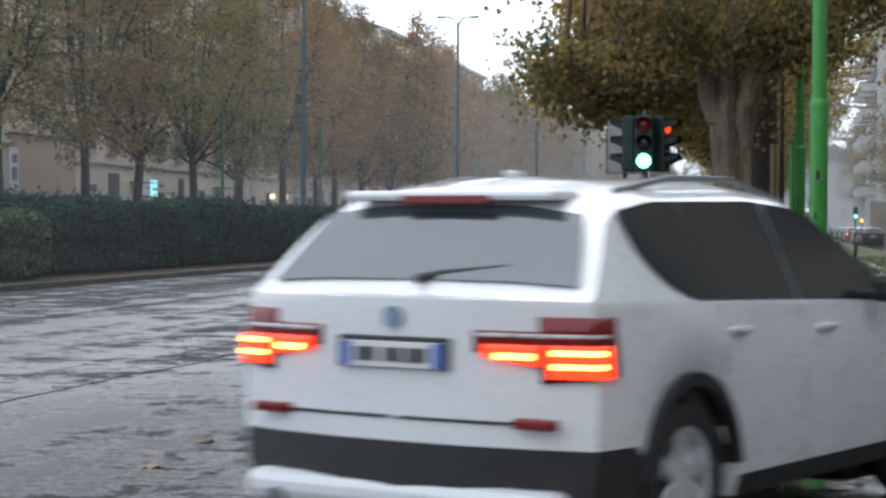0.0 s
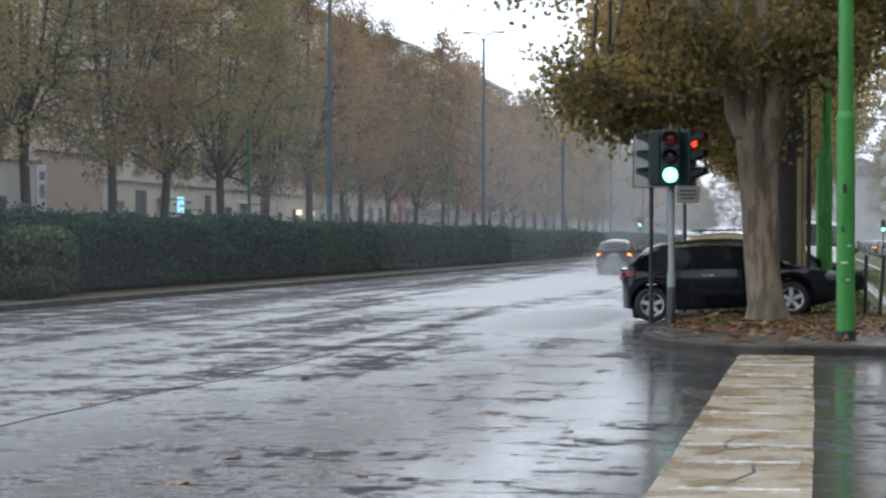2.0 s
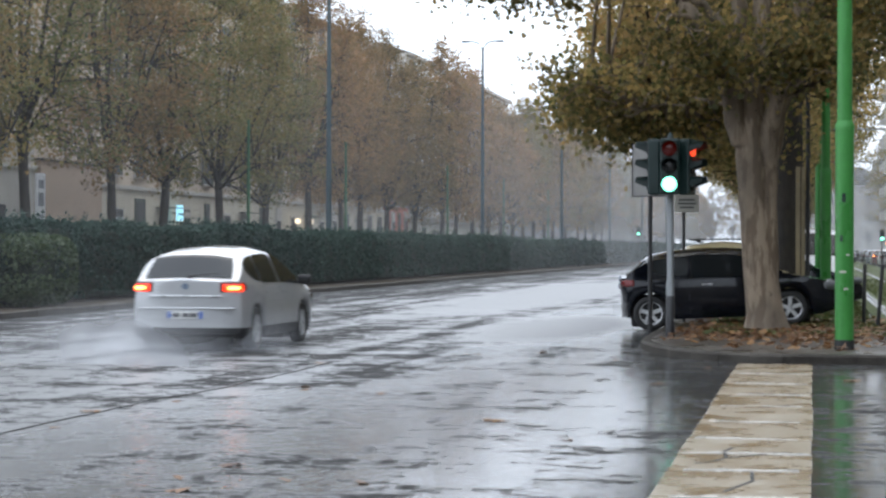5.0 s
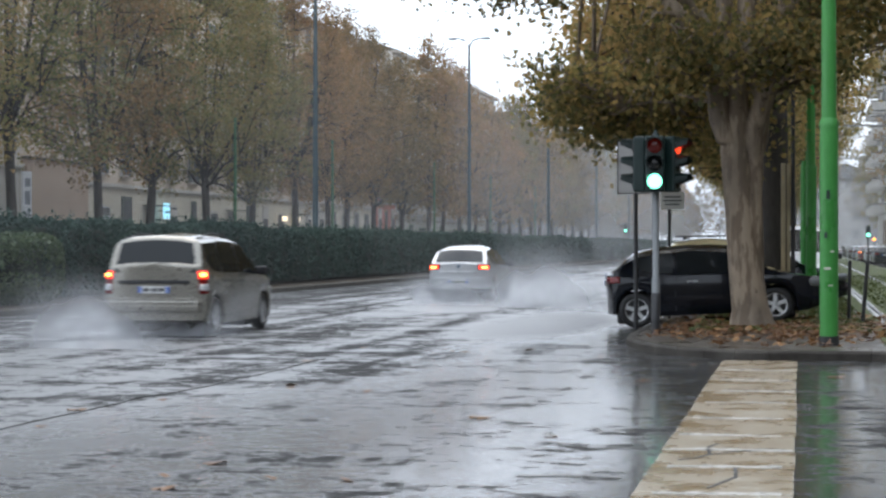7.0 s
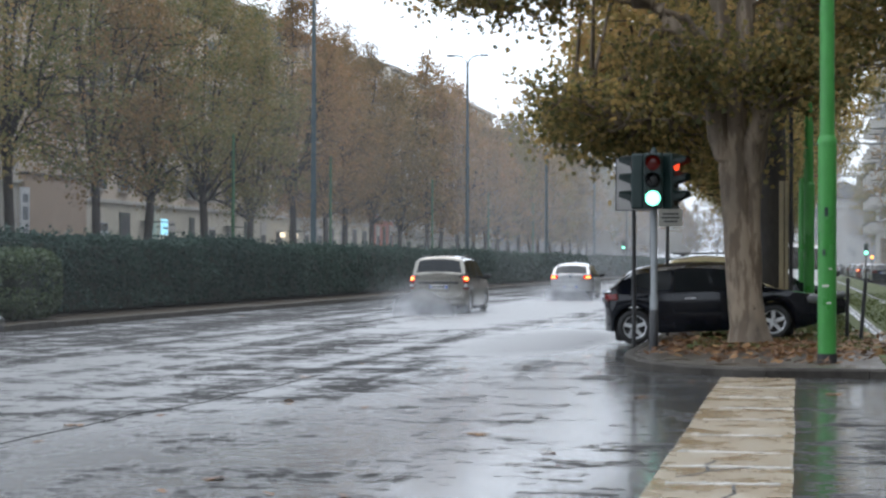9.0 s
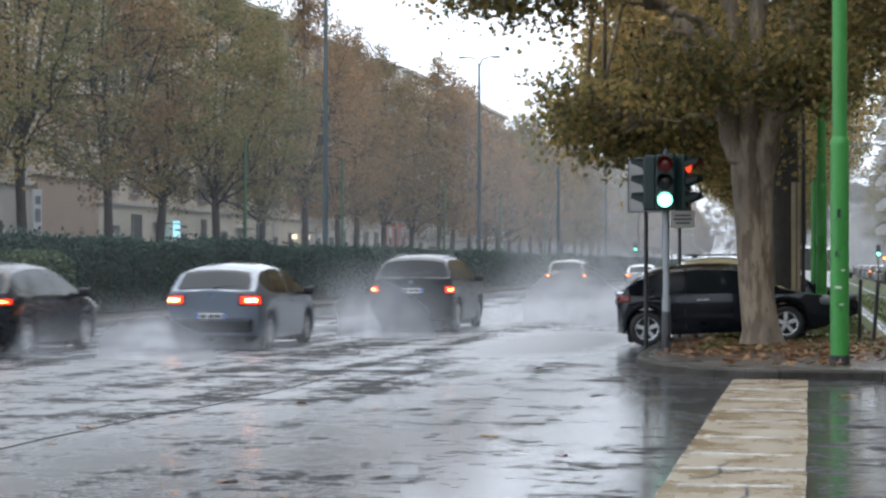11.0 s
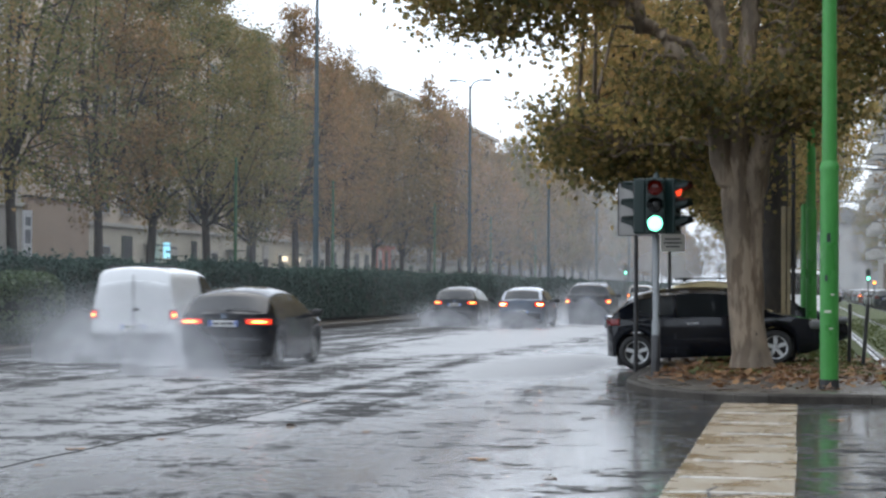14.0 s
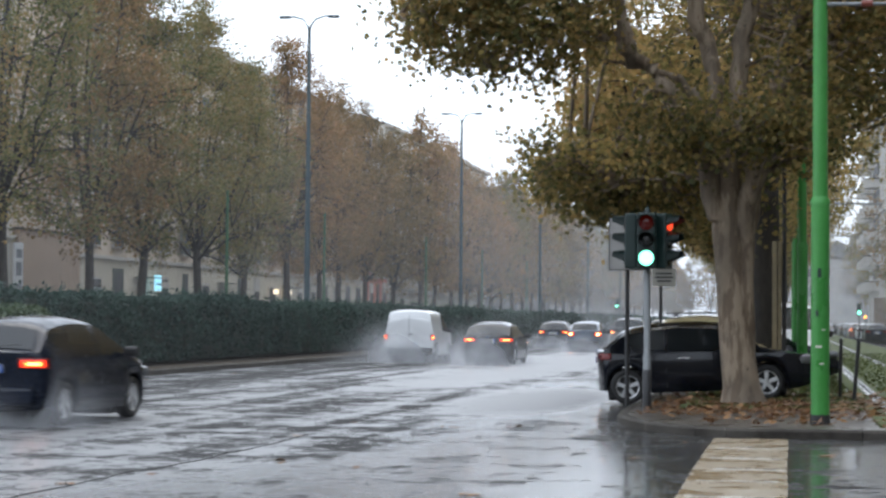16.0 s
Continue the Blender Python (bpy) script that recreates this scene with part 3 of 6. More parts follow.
def avenue_trees():
    kinds, distant = [], []
    for s in range(4):
        rng = np.random.default_rng(40 + s)
        top = 17.8 + s * 0.9
        fork = 4.8 + 0.5 * s
        lean = rng.uniform(-0.3, 0.3, 2)
        trunk = ([(0, 0, -0.1), (0.02, 0, 0.4), (lean[0] * 0.3, lean[1] * 0.3, 2.2), (lean[0], lean[1], fork)], [0.36, 0.27, 0.23, 0.20])
        limbs = []
        for k in range(7):
            a = k * 0.9 + rng.uniform(-0.3, 0.3)
            r = rng.uniform(1.4, 3.4) if k else 0.4
            z = top * rng.uniform(0.62, 0.86) if k else top * 0.96
            c, sn = math.cos(a), math.sin(a)
            limbs.append(([(lean[0], lean[1], fork - 0.2), (lean[0] + c * r * 0.5, lean[1] + sn * r * 0.5, fork + (z - fork) * 0.35), (c * r, sn * r, z)], [0.15, 0.10, 0.03]))
        for k in range(4):
            a = rng.uniform(0, 6.3)
            limbs.append(([(lean[0], lean[1], fork - 0.6), (math.cos(a) * 1.6, math.sin(a) * 1.6, fork + 0.6), (math.cos(a) * 3.4, math.sin(a) * 3.4, fork + 1.2)], [0.09, 0.06, 0.02]))

        def crown(rng, n, top=top):
            out = []
            while len(out) < n:
                z = rng.uniform(0, 1)
                a = rng.uniform(0, 2 * math.pi)
                wide = 4.7 * math.sin(math.pi * (0.10 + 0.90 * z) ** 0.75) ** 0.6 * (1 + 0.22 * math.sin(3 * a + 7 * z + s))
                r = wide * rng.uniform(0.1, 1) ** 0.6
                out.append((r * math.cos(a), r * math.sin(a), 5.6 + 1.1 * math.sin(2 * a + s) + z * (top - 5.5)))
            return np.array(out)

        kinds.append(tree_parts(70 + s, trunk, limbs, crown, 250, 64, 0.52, 0.165, BARK_DARK, TREE_LEAF, sides=6))
        distant.append(tree_parts(170 + s, trunk, limbs, crown, 170, 34, 0.58, 0.28, BARK_DARK, TREE_LEAF, sides=5))
    rusty = {}
    for _, c in kinds + distant:
        rusty[c.name] = c.copy()
        rusty[c.name].materials[0] = RUST_LEAF
    rng = np.random.default_rng(9)
    ys = [72, 81.7, 94.3, 101.8, 111.7, 121.1, 130.7, 139.3, 147, 158.2, 168.7] + [178 + 9.2 * k for k in range(17)] + [336 + 15 * k for k in range(20)]
    spots = [(None, y) for y in ys] + [(-28 + 5.5 * k, 560 + 7 * (k % 3)) for k in range(9)] + [(11.5, 190), (12.5, 205), (11.8, 262), (12.6, 300), (12, 330)]
    for i, (fixed, y) in enumerate(spots):
        wood, crown = (kinds if y < 160 else distant)[(i * 3 + i // 4) % 4]
        x = -34 + rng.uniform(-0.5, 0.5) if fixed is None else fixed
        sc = rng.uniform(0.94, 1.06) * (1.0 if y < 116 else 0.91)
        ob = thing("avenue_tree", pose(x, y, 0.1, 0, 0, rng.uniform(0, 360)) @ Matrix.Scale(sc, 4), "tall avenue tree with olive and rusty autumn leaves", "tree", "trees of the far avenue side")
        child("trunk", wood, ob)
        child("crown", rusty[crown.name] if rng.uniform() < (0.2 if y < 118 else 0.65) else crown, ob)


def plane_trees():
    # the nearest plane tree, with its flaking trunk and spreading limbs
    trunk = ([(0.02, 0, -0.05), (0.0, 0, 0.10), (-0.02, 0, 0.35), (-0.08, 0, 0.8), (-0.18, 0, 2.0), (-0.25, 0, 2.9), (-0.25, 0, 3.5), (-0.24, 0, 4.0), (-0.24, 0, 4.45)],
             [0.47, 0.37, 0.30, 0.265, 0.245, 0.25, 0.24, 0.18, 0.05])
    limbs = [
        ([(-0.10, 0.0, 0.9), (-0.30, -0.06, 2.9), (-0.60, -0.2, 3.75), (-1.15, -0.5, 5.0), (-1.6, -0.8, 5.6), (-1.9, -1.1, 6.2), (-2.2, -1.4, 8.0)], [0.10, 0.17, 0.16, 0.14, 0.125, 0.11, 0.05]),
        ([(-1.5, -0.75, 5.5), (-2.0, -1.1, 6.0), (-2.7, -1.5, 6.1), (-3.4, -1.8, 5.75), (-3.9, -2.0, 5.35)], [0.09, 0.085, 0.075, 0.055, 0.025]),
        ([(-2.4, -1.3, 6.1), (-3.4, -1.6, 6.5), (-4.4, -1.9, 6.6), (-5.3, -2.2, 6.2)], [0.07, 0.06, 0.045, 0.02]),
        ([(-0.30, 0, 3.0), (-0.50, -0.05, 3.8), (-0.46, -0.1, 5.3), (-0.72, -0.1, 6.4), (-1.0, 0.1, 10.5)], [0.19, 0.17, 0.15, 0.135, 0.05]),
        ([(-0.50, -0.05, 5.0), (-0.95, -0.2, 5.15), (-1.5, -0.3, 5.5)], [0.10, 0.085, 0.04]),
        ([(0.0, 0.02, 0.7), (-0.02, -0.03, 2.6), (0.13, -0.1, 3.7), (-0.06, -0.15, 5.4), (0.08, -0.1, 6.4), (0.5, 0.3, 10.0)], [0.12, 0.17, 0.165, 0.155, 0.145, 0.06]),
        ([(0.05, 0.1, 0.5), (0.08, 0.14, 2.6), (0.32, 0.3, 4.2), (0.50, 0.5, 5.4), (0.9, 0.8, 6.6), (1.5, 1.2, 9.5)], [0.12, 0.15, 0.14, 0.12, 0.10, 0.04]),
        ([(0.45, 0.4, 5.1), (1.0, 0.2, 5.7), (1.7, -0.1, 6.4), (3.2, -0.5, 7.2)], [0.09, 0.08, 0.06, 0.03]),
        ([(-0.2, 0, 3.8), (-0.9, 1.2, 4.4), (-2.0, 2.4, 4.7), (-3.2, 3.2, 4.5)], [0.10, 0.08, 0.06, 0.025]),
        ([(-0.2, 0.1, 3.8), (0.2, 1.5, 5.0), (0.8, 3.2, 6.2), (1.2, 4.6, 7.2)], [0.12, 0.10, 0.07, 0.03]),
        ([(-0.5, 0.3, 3.7), (-1.2, 0.8, 3.85), (-2.1, 1.2, 3.75)], [0.035, 0.028, 0.012]),
    ]

    def crown(rng, n):
        out = []
        while len(out) < n:
            u = rng.uniform()
            if u < 0.22:
                # the dark overhanging bough
                x = rng.uniform(-5.3, -2.0)
                out.append(np.array([x, rng.uniform(-2.8, -0.4), 5.4 + 0.25 * math.sin(2.3 * x) + 2.4 * rng.uniform() ** 0.9]))
            elif u < 0.40:
                # the lower rear skirt, lit from behind
                x = rng.uniform(-3.7, 0.0)
                z = 2.95 + 0.45 * max(0.0, -1.9 - x) + (1.5 + 0.35 * (x + 1.5)) * rng.uniform()
                out.append(np.array([x, rng.uniform(0.8, 4.4), z]))
            elif u < 0.48:
                # leaves that hang before the fork
                out.append(np.array([rng.uniform(-1.9, 1.4), rng.uniform(-1.9, -0.5), rng.uniform(4.0, 4.8)]))
            elif u < 0.60:
                # boughs towards the tram track
                out.append(np.array([rng.uniform(0.6, 3.6), rng.uniform(-1.0, 3.0), rng.uniform(4.9, 7.8)]))
            elif u < 0.70:
                # the high crown
                out.append(np.array([rng.uniform(-5.6, 3.2), rng.uniform(-3.5, 4.0), rng.uniform(7.8, 12.5)]))
            else:
                d = rng.normal(size=3)
                d /= np.linalg.norm(d)
                p = d * rng.uniform(0.25, 1) ** 0.5 * (3.6, 4.4, 3.6) + (0.0, 1.8, 7.4)
                before = p[1] < 0.4 and abs(p[0] + 0.4) < 1.6 and p[2] < 7.4
                if p[2] < 4.8 or (p[0] < -1.8 and p[2] < 7.0) or before:
                    continue
                out.append(p)
        return np.array(out)

    wood, leaves = tree_parts(3, trunk, limbs, crown, 860, 54, 0.35, 0.09, BARK, PLANE_LEAF, lobes=True, sides=10)
    ob = thing("plane_tree", pose(-0.77, 32.6, 0.12), "large plane tree with flaking pale bark and browning leaves", "tree", "plane trees on the island")
    child("trunk", wood, ob)
    child("crown", leaves, ob)
    # the row behind it
    trunk2 = ([(0, 0, -0.05), (0, 0, 0.3), (0.0, 0, 2.0), (0.05, 0, 4.2)], [0.48, 0.36, 0.30, 0.27])
    limbs2 = [([(p[0] * 0.7, p[1] * 0.8, p[2] + 0.4) for p in a], r) for a, r in limbs]

    def crown2(rng, n):
        out = []
        while len(out) < n:
            d = rng.normal(size=3)
            d /= np.linalg.norm(d)
            d = np.sign(d) * np.abs(d) ** 0.75
            p = d * rng.uniform(0.2, 1) ** 0.5 * (4.3, 5.0, 3.9) + (-0.2, 0, 7.8)
            if rng.uniform() < 0.2:
                x = rng.uniform(-3.9, -1.0)
                out.append(np.array([x, rng.uniform(-2.5, 2.0), 4.3 + 0.22 * (-1.6 - x) + 1.6 * rng.uniform()]))
                continue
            if p[0] > 0.9 and p[2] < 7.3:
                continue
            if p[2] > 8.0 and rng.uniform() < 0.8:
                continue
            if p[2] > 4.3 and (p[2] > 5.0 or math.hypot(p[0], p[1]) > 0.8):
                out.append(p)
        return np.array(out)

    wood2, leaves2 = tree_parts(8, trunk2, limbs2, crown2, 400, 52, 0.40, 0.125, BARK_DARK, ROW_LEAF, sides=7)
    rng = np.random.default_rng(4)
    for k in range(17):
        y = 42.5 + 9.6 * k
        ob = thing("plane_tree", pose(-0.75 + rng.uniform(-0.2, 0.2), y, 0.12, 0, 0, 0 if k == 0 else rng.uniform(-24, 24)), "dark-trunked plane tree with browning leaves", "tree", "plane trees on the island")
        child("trunk", wood2, ob)
        child("crown", leaves2, ob)


def fallen_leaves():
    rng = np.random.default_rng(12)
    blade_tufts("grass", rng, 5000, -1.7, 1.1, 31.0, 60, 0.14, 0.09, GRASS_BLADE, "thin damp grass tufts on the tree island")
    blade_tufts("grass", rng, 6000, 1.7, 4.9, 27.5, 90, 0.15, 0.07, GRASS_BLADE, "short green grass between the tram rails")
    n = 3800
    a, r = rng.uniform(0, 2 * np.pi, n), np.abs(rng.normal(size=n)) * 2.1
    c = np.c_[-0.3 + 1.2 * r * np.cos(a), 32.2 + 2.2 * r * np.sin(a), np.full(n, 0.165) + rng.uniform(0, 0.03, n)]
    c = c[(c[:, 0] > -2.2) & (c[:, 1] > 26.1) & ((c[:, 0] > -1.2) | (c[:, 1] > 28.2))]
    tagged(new("leaf_litter", leaf_mesh("leaf_litter", c, 0.125, FALLEN, rng, flat=0.8, lobes=True)), "brown fallen plane leaves round the tree's foot", "leaves", kind="stuff")
    me = [leaf_mesh("fallen_leaf", [(0, 0, 0.012)], 0.165, FALLEN, rng, flat=0.9, lobes=True) for _ in range(5)]
    spots = [(-6.0, 18.1), (-5.3, 20.3), (-4.3, 19.5), (-6.2, 24.6), (-6.2, 27.9), (-4.8, 27.3), (-3.8, 27.8), (-2.6, 26.2), (-2.7, 16.7), (-6.1, 15.3), (-2.8, 12.1), (-3.9, 12.9), (-4.0, 12.1), (0.4, 22.6),
             (0.1, 26.3), (-1.9, 15.2), (-3.8, 11.5), (-3.3, 12.1), (-6.4, 16.9), (-5.2, 19.9), (-15.4, 46), (-14.9, 52), (-15.6, 41), (-1.7, 21.6), (-1.3, 24.6), (-4.6, 27.1)]
    for i, (x, y) in enumerate(spots):
        tagged(child("fallen_leaf", me[i % 5], None, m=pose(x, y, 0.0, 0, 0, 77 * i)), "single brown wet leaf lying on the asphalt", "leaf", "leaves on the road")


# ---- street furniture ----


def signal_head(parent, m, lit, material):
    """One three-lens signal head; its lenses look along -y."""
    body = part("signal_head", boxed(0, 0, 0, 0.29, 0.20, 0.86, 0.03), DARK_GREEN, parent)
    body.matrix_basis = m
    for i, z in enumerate((0.27, 0, -0.27)):
        me = bmesh.new()
        bmesh.ops.create_uvsphere(me, u_segments=16, v_segments=8, radius=0.115)
        for v in me.verts:
            v.co = Vector((v.co.x, v.co.y * 0.3 - 0.10, v.co.z + z))
        part("lens", me, material if i == lit else (RED_DIM if i == 0 else SIGNAL_DARK), body, smooth=True)
        bm = bmesh.new()
        rings = []
        for y in (-0.10, -0.30):
            r = 0.135 if y > -0.2 else 0.125
            a0 = 0.25 if y < -0.2 else -0.35
            rings.append([bm.verts.new((r * math.cos(a0 + (math.pi - 2 * a0) * k / 12), y, z + r * math.sin(a0 + (math.pi - 2 * a0) * k / 12))) for k in range(13)])
        for k in range(12):
            bm.faces.new((rings[0][k], rings[0][k + 1], rings[1][k + 1], rings[1][k]))
        bmesh.ops.solidify(bm, geom=bm.faces[:], thickness=0.008)
        part("visor", bm, DARK_GREEN, body, smooth=True)
    return body


def traffic_light():
    tl = thing("traffic_light", pose(-2.19, 30.65, 0.12), "three-headed traffic light showing green on a steel post", "traffic light")
    part("post", tubed([(0, 0, 0), (0, 0, 0.85), (0, 0, 0.86), (0, 0, 3.0)], [0.062, 0.062, 0.05, 0.05], 14), STEEL, tl, smooth=True)
    part("base_sleeve", tubed([(0, 0, -0.02), (0, 0, 0.62), (0, 0, 0.64)], [0.072, 0.07, 0.055], 14), BLACK_METAL, tl, "black post sleeve", True)
    part("cap", tubed([(0, 0, 2.98), (0, 0, 3.06), (0, 0, 3.12), (0, 0, 3.16)], [0.06, 0.06, 0.035, 0.01], 12), DARK_GREEN, tl, smooth=True)
    signal_head(tl, pose(0, -0.16, 2.62), 2, GREEN_GLOW)
    signal_head(tl, pose(-0.235, 0.06, 2.62, 0, 0, -97), 9, GREEN_GLOW)
    signal_head(tl, pose(0.245, 0.06, 2.62, 0, 0, 70), 0, RED_GLOW)
    for z in (2.3, 2.95):
        part("bracket", boxed(0, 0.0, z, 0.44, 0.05, 0.04, 0.008), DARK_GREEN, tl)


def signs():
    s = thing("road_sign", pose(-2.6, 31.9, 0.12), "rectangular grey road sign seen from behind on a black post", "sign")
    part("post", tubed([(0, 0, 0), (0, 0, 3.05)], [0.035, 0.035], 10), BLACK_METAL, s, smooth=True)
    part("panel", boxed(0, -0.05, 2.62, 0.58, 0.02, 0.84, 0.006), SHEET, s)
    for z in (2.32, 2.9):
        part("clamp", boxed(0, -0.03, z, 0.12, 0.09, 0.04, 0.005), STEEL, s)
    for x in (-0.285, 0.285):
        part("rim", boxed(x, -0.055, 2.62, 0.016, 0.035, 0.85), BLACK_METAL, s)
    for z in (2.2, 3.04):
        part("rim", boxed(0, -0.055, z, 0.586, 0.035, 0.016), BLACK_METAL, s)
    s = thing("road_sign", pose(-2.33, 37.0, 0.12), "small pale plate sign with dark writing on a thin post", "sign")
    part("post", tubed([(-0.06, 0, 0), (-0.06, 0, 2.4)], [0.03, 0.03], 10), BLACK_METAL, s, smooth=True)
    part("panel", boxed(0, -0.05, 2.2, 0.44, 0.02, 0.32, 0.006), SIGN_FACE, s)
    for z, w in ((2.27, 0.3), (2.2, 0.34), (2.13, 0.26)):
        part("writing_bar", boxed(0, -0.064, z, w, 0.006, 0.03), PLATE_INK, s)


def green_poles():
    wire_z = 5.72
    for k, (x, y, r) in enumerate([(0.39, 27.35, 0.125), (0.24, 43.0, 0.115), (0.3, 73, 0.12), (0.3, 100, 0.12), (0.3, 130, 0.12), (0.3, 160, 0.12), (0.3, 190, 0.12), (0.3, 220, 0.12)]):
        p = thing("tram_pole", pose(x, y, 0.12), "green painted steel tram pole with stickers and a black foot" if k == 0 else "green painted steel tram pole", "pole", "green tram poles")
        part("lower_tube", tubed([(0, 0, 0.1), (0, 0, 3.02)], [r, r], 20), GREEN_PAINT, p, smooth=True)
        part("collar", tubed([(0, 0, 2.98), (0, 0, 3.04), (0, 0, 3.09)], [r + 0.008, r + 0.006, r - 0.02], 20), GREEN_PAINT, p, smooth=True)
        part("upper_tube", tubed([(0, 0, 3.05), (0, 0, 8.6)], [r - 0.022, r - 0.035], 20), GREEN_PAINT, p, smooth=True)
        part("foot", tubed([(0, 0, -0.02), (0, 0, 0.13)], [r + 0.012, r + 0.01], 20), BLACK_METAL, p, "black pole foot", True)
        if k != 1:
            part("bracket_arm", tubed([(0, 0, wire_z), (3.0, 0, wire_z - 0.02)], [0.03, 0.022], 8), STEEL, p)
            part("insulator", tubed([(0.55, 0, wire_z), (0.7, 0, wire_z)], [0.05, 0.05], 8), surface("brown_insulator", (0.16, 0.03, 0.02), (0.22, 0.05, 0.03), 9.0, 0.3), p)
        if k == 0:
            for z, a, w, h in ((1.05, -100, 0.09, 0.03), (0.82, -80, 0.06, 0.02), (1.28, -70, 0.05, 0.025), (2.05, -95, 0.05, 0.12), (1.5, -110, 0.04, 0.08)):
                st = boxed(0, 0, 0, w, 0.004, h)
                o = part("sticker", st, SIGN_FACE if h < 0.05 else DARK_GREEN, p)
                o.matrix_basis = pose((r + 0.001) * math.cos(radians(a)), (r + 0.001) * math.sin(radians(a)), z, 0, 0, a + 90)
    p = thing("tram_pole", pose(0.10, 46.0, 0.12), "shorter light green pole behind the tree", "pole")
    part("tube", tubed([(0, 0, 0), (0, 0, 3.3)], [0.085, 0.08], 14), GREEN_PAINT, p, smooth=True)
    w = thing("tram_wire", Matrix(), "thin dark overhead tram contact wire", "wire")
    for x in (1.9, 3.1):
        part("wire", tubed([(x, 20, 5.62), (x, 260, 5.62)], [0.011, 0.011], 5), BLACK_METAL, w)
    for x, y in ((-30.5, 104.8), (-30.5, 127.8), (-30.5, 165), (-30.5, 196), (-30.5, 230)):
        p = thing("tram_pole", pose(x, y, 0.1), "slim green pole beyond the hedge", "pole", "green poles beyond the hedge")
        part("tube", tubed([(0, 0, 0), (0, 0, 8.5)], [0.11, 0.075], 12), GREEN_FAR, p, smooth=True)


def lamp_posts():
    for i, y in enumerate((78.7, 117.0, 155.0, 192.5, 230.0, 268.0)):
        p = thing("street_lamp", pose(-19.5, y, 0.12), "tall grey-blue street lamp with two curved arms", "street lamp", "street lamps along the hedge")
        part("post", tubed([(0, 0, 0), (0, 0, 6.0), (0, 0, 13.2)], [0.135, 0.105, 0.065], 12), LAMP_POST, p, smooth=True)
        for s in (-1, 1):
            arm = part("arm", tubed([(0, 0, 13.1), (s * 0.05, 0, 13.4), (s * 0.25, 0, 13.7), (s * 0.65, 0, 13.82), (s * 0.8, 0, 13.82)], [0.05, 0.045, 0.04, 0.035, 0.03], 8), LAMP_POST, p, smooth=True)
            part("lamp_head", boxed(s * 1.02, 0, 13.80, 0.5, 0.24, 0.11, 0.04), LAMP_POST, arm)


def far_signals():
    for x, y, z in ((-17.3, 200.0, 2.95), (5.35, 160.0, 2.25)):
        p = thing("traffic_light", pose(x, y, 0.1), "distant traffic light showing green", "traffic light", "distant traffic lights")
        part("post", tubed([(0, 0, 0), (0, 0, z + 0.7)], [0.06, 0.06], 10), BLACK_METAL, p, smooth=True)
        part("signal_head", boxed(0, -0.12, z + 0.25, 0.36, 0.2, 0.95, 0.04), DARK_GREEN, p)
        part("lens", tubed([(0, -0.24, z), (0, -0.22, z)], [0.14, 0.14], 14), GREEN_GLOW, p)
    p = thing("signal_lamp", pose(5.75, 158.0, 0.1), "distant amber signal lamp on a thin post", "traffic light")
    part("post", tubed([(0, 0, -0.12), (0, 0, 1.9)], [0.04, 0.04], 8), BLACK_METAL, p)
    part("lens", tubed([(0, -0.1, 1.9), (0, -0.08, 1.9)], [0.11, 0.11], 12), AMBER_GLOW, p)


def posts():
    for x, y, tilt in ((0.86, 35.9, 1.0), (1.06, 34.6, 4.5)):
        b = thing("bollard", pose(x, y, 0.13, 0, tilt, 0), "thin black steel bollard leaning a little", "bollard", "bollards beside the tram turf")
        part("shaft", tubed([(0, 0, -0.02), (0, 0, 1.02)], [0.034, 0.032], 10), BLACK_METAL, b, smooth=True)
        part("tip", tubed([(0, 0, 1.02), (0, 0, 1.06), (0, 0, 1.09)], [0.036, 0.036, 0.015], 10), BLACK_METAL, b, smooth=True)
    p = thing("utility_post", pose(-0.27, 40.0, 0.12), "tan painted channel post beside a dark conduit", "post")
    part("channel", boxed(-0.05, 0, 1.5, 0.09, 0.1, 3.0, 0.008), TAN, p)
    part("channel", boxed(0.05, 0.02, 1.5, 0.07, 0.08, 2.98, 0.008), TAN, p)
    part("conduit", tubed([(0.14, 0.05, 0), (0.14, 0.05, 7.5)], [0.04, 0.04], 10), BLACK_METAL, p, "dark vertical conduit", True)


# ---- buildings ----


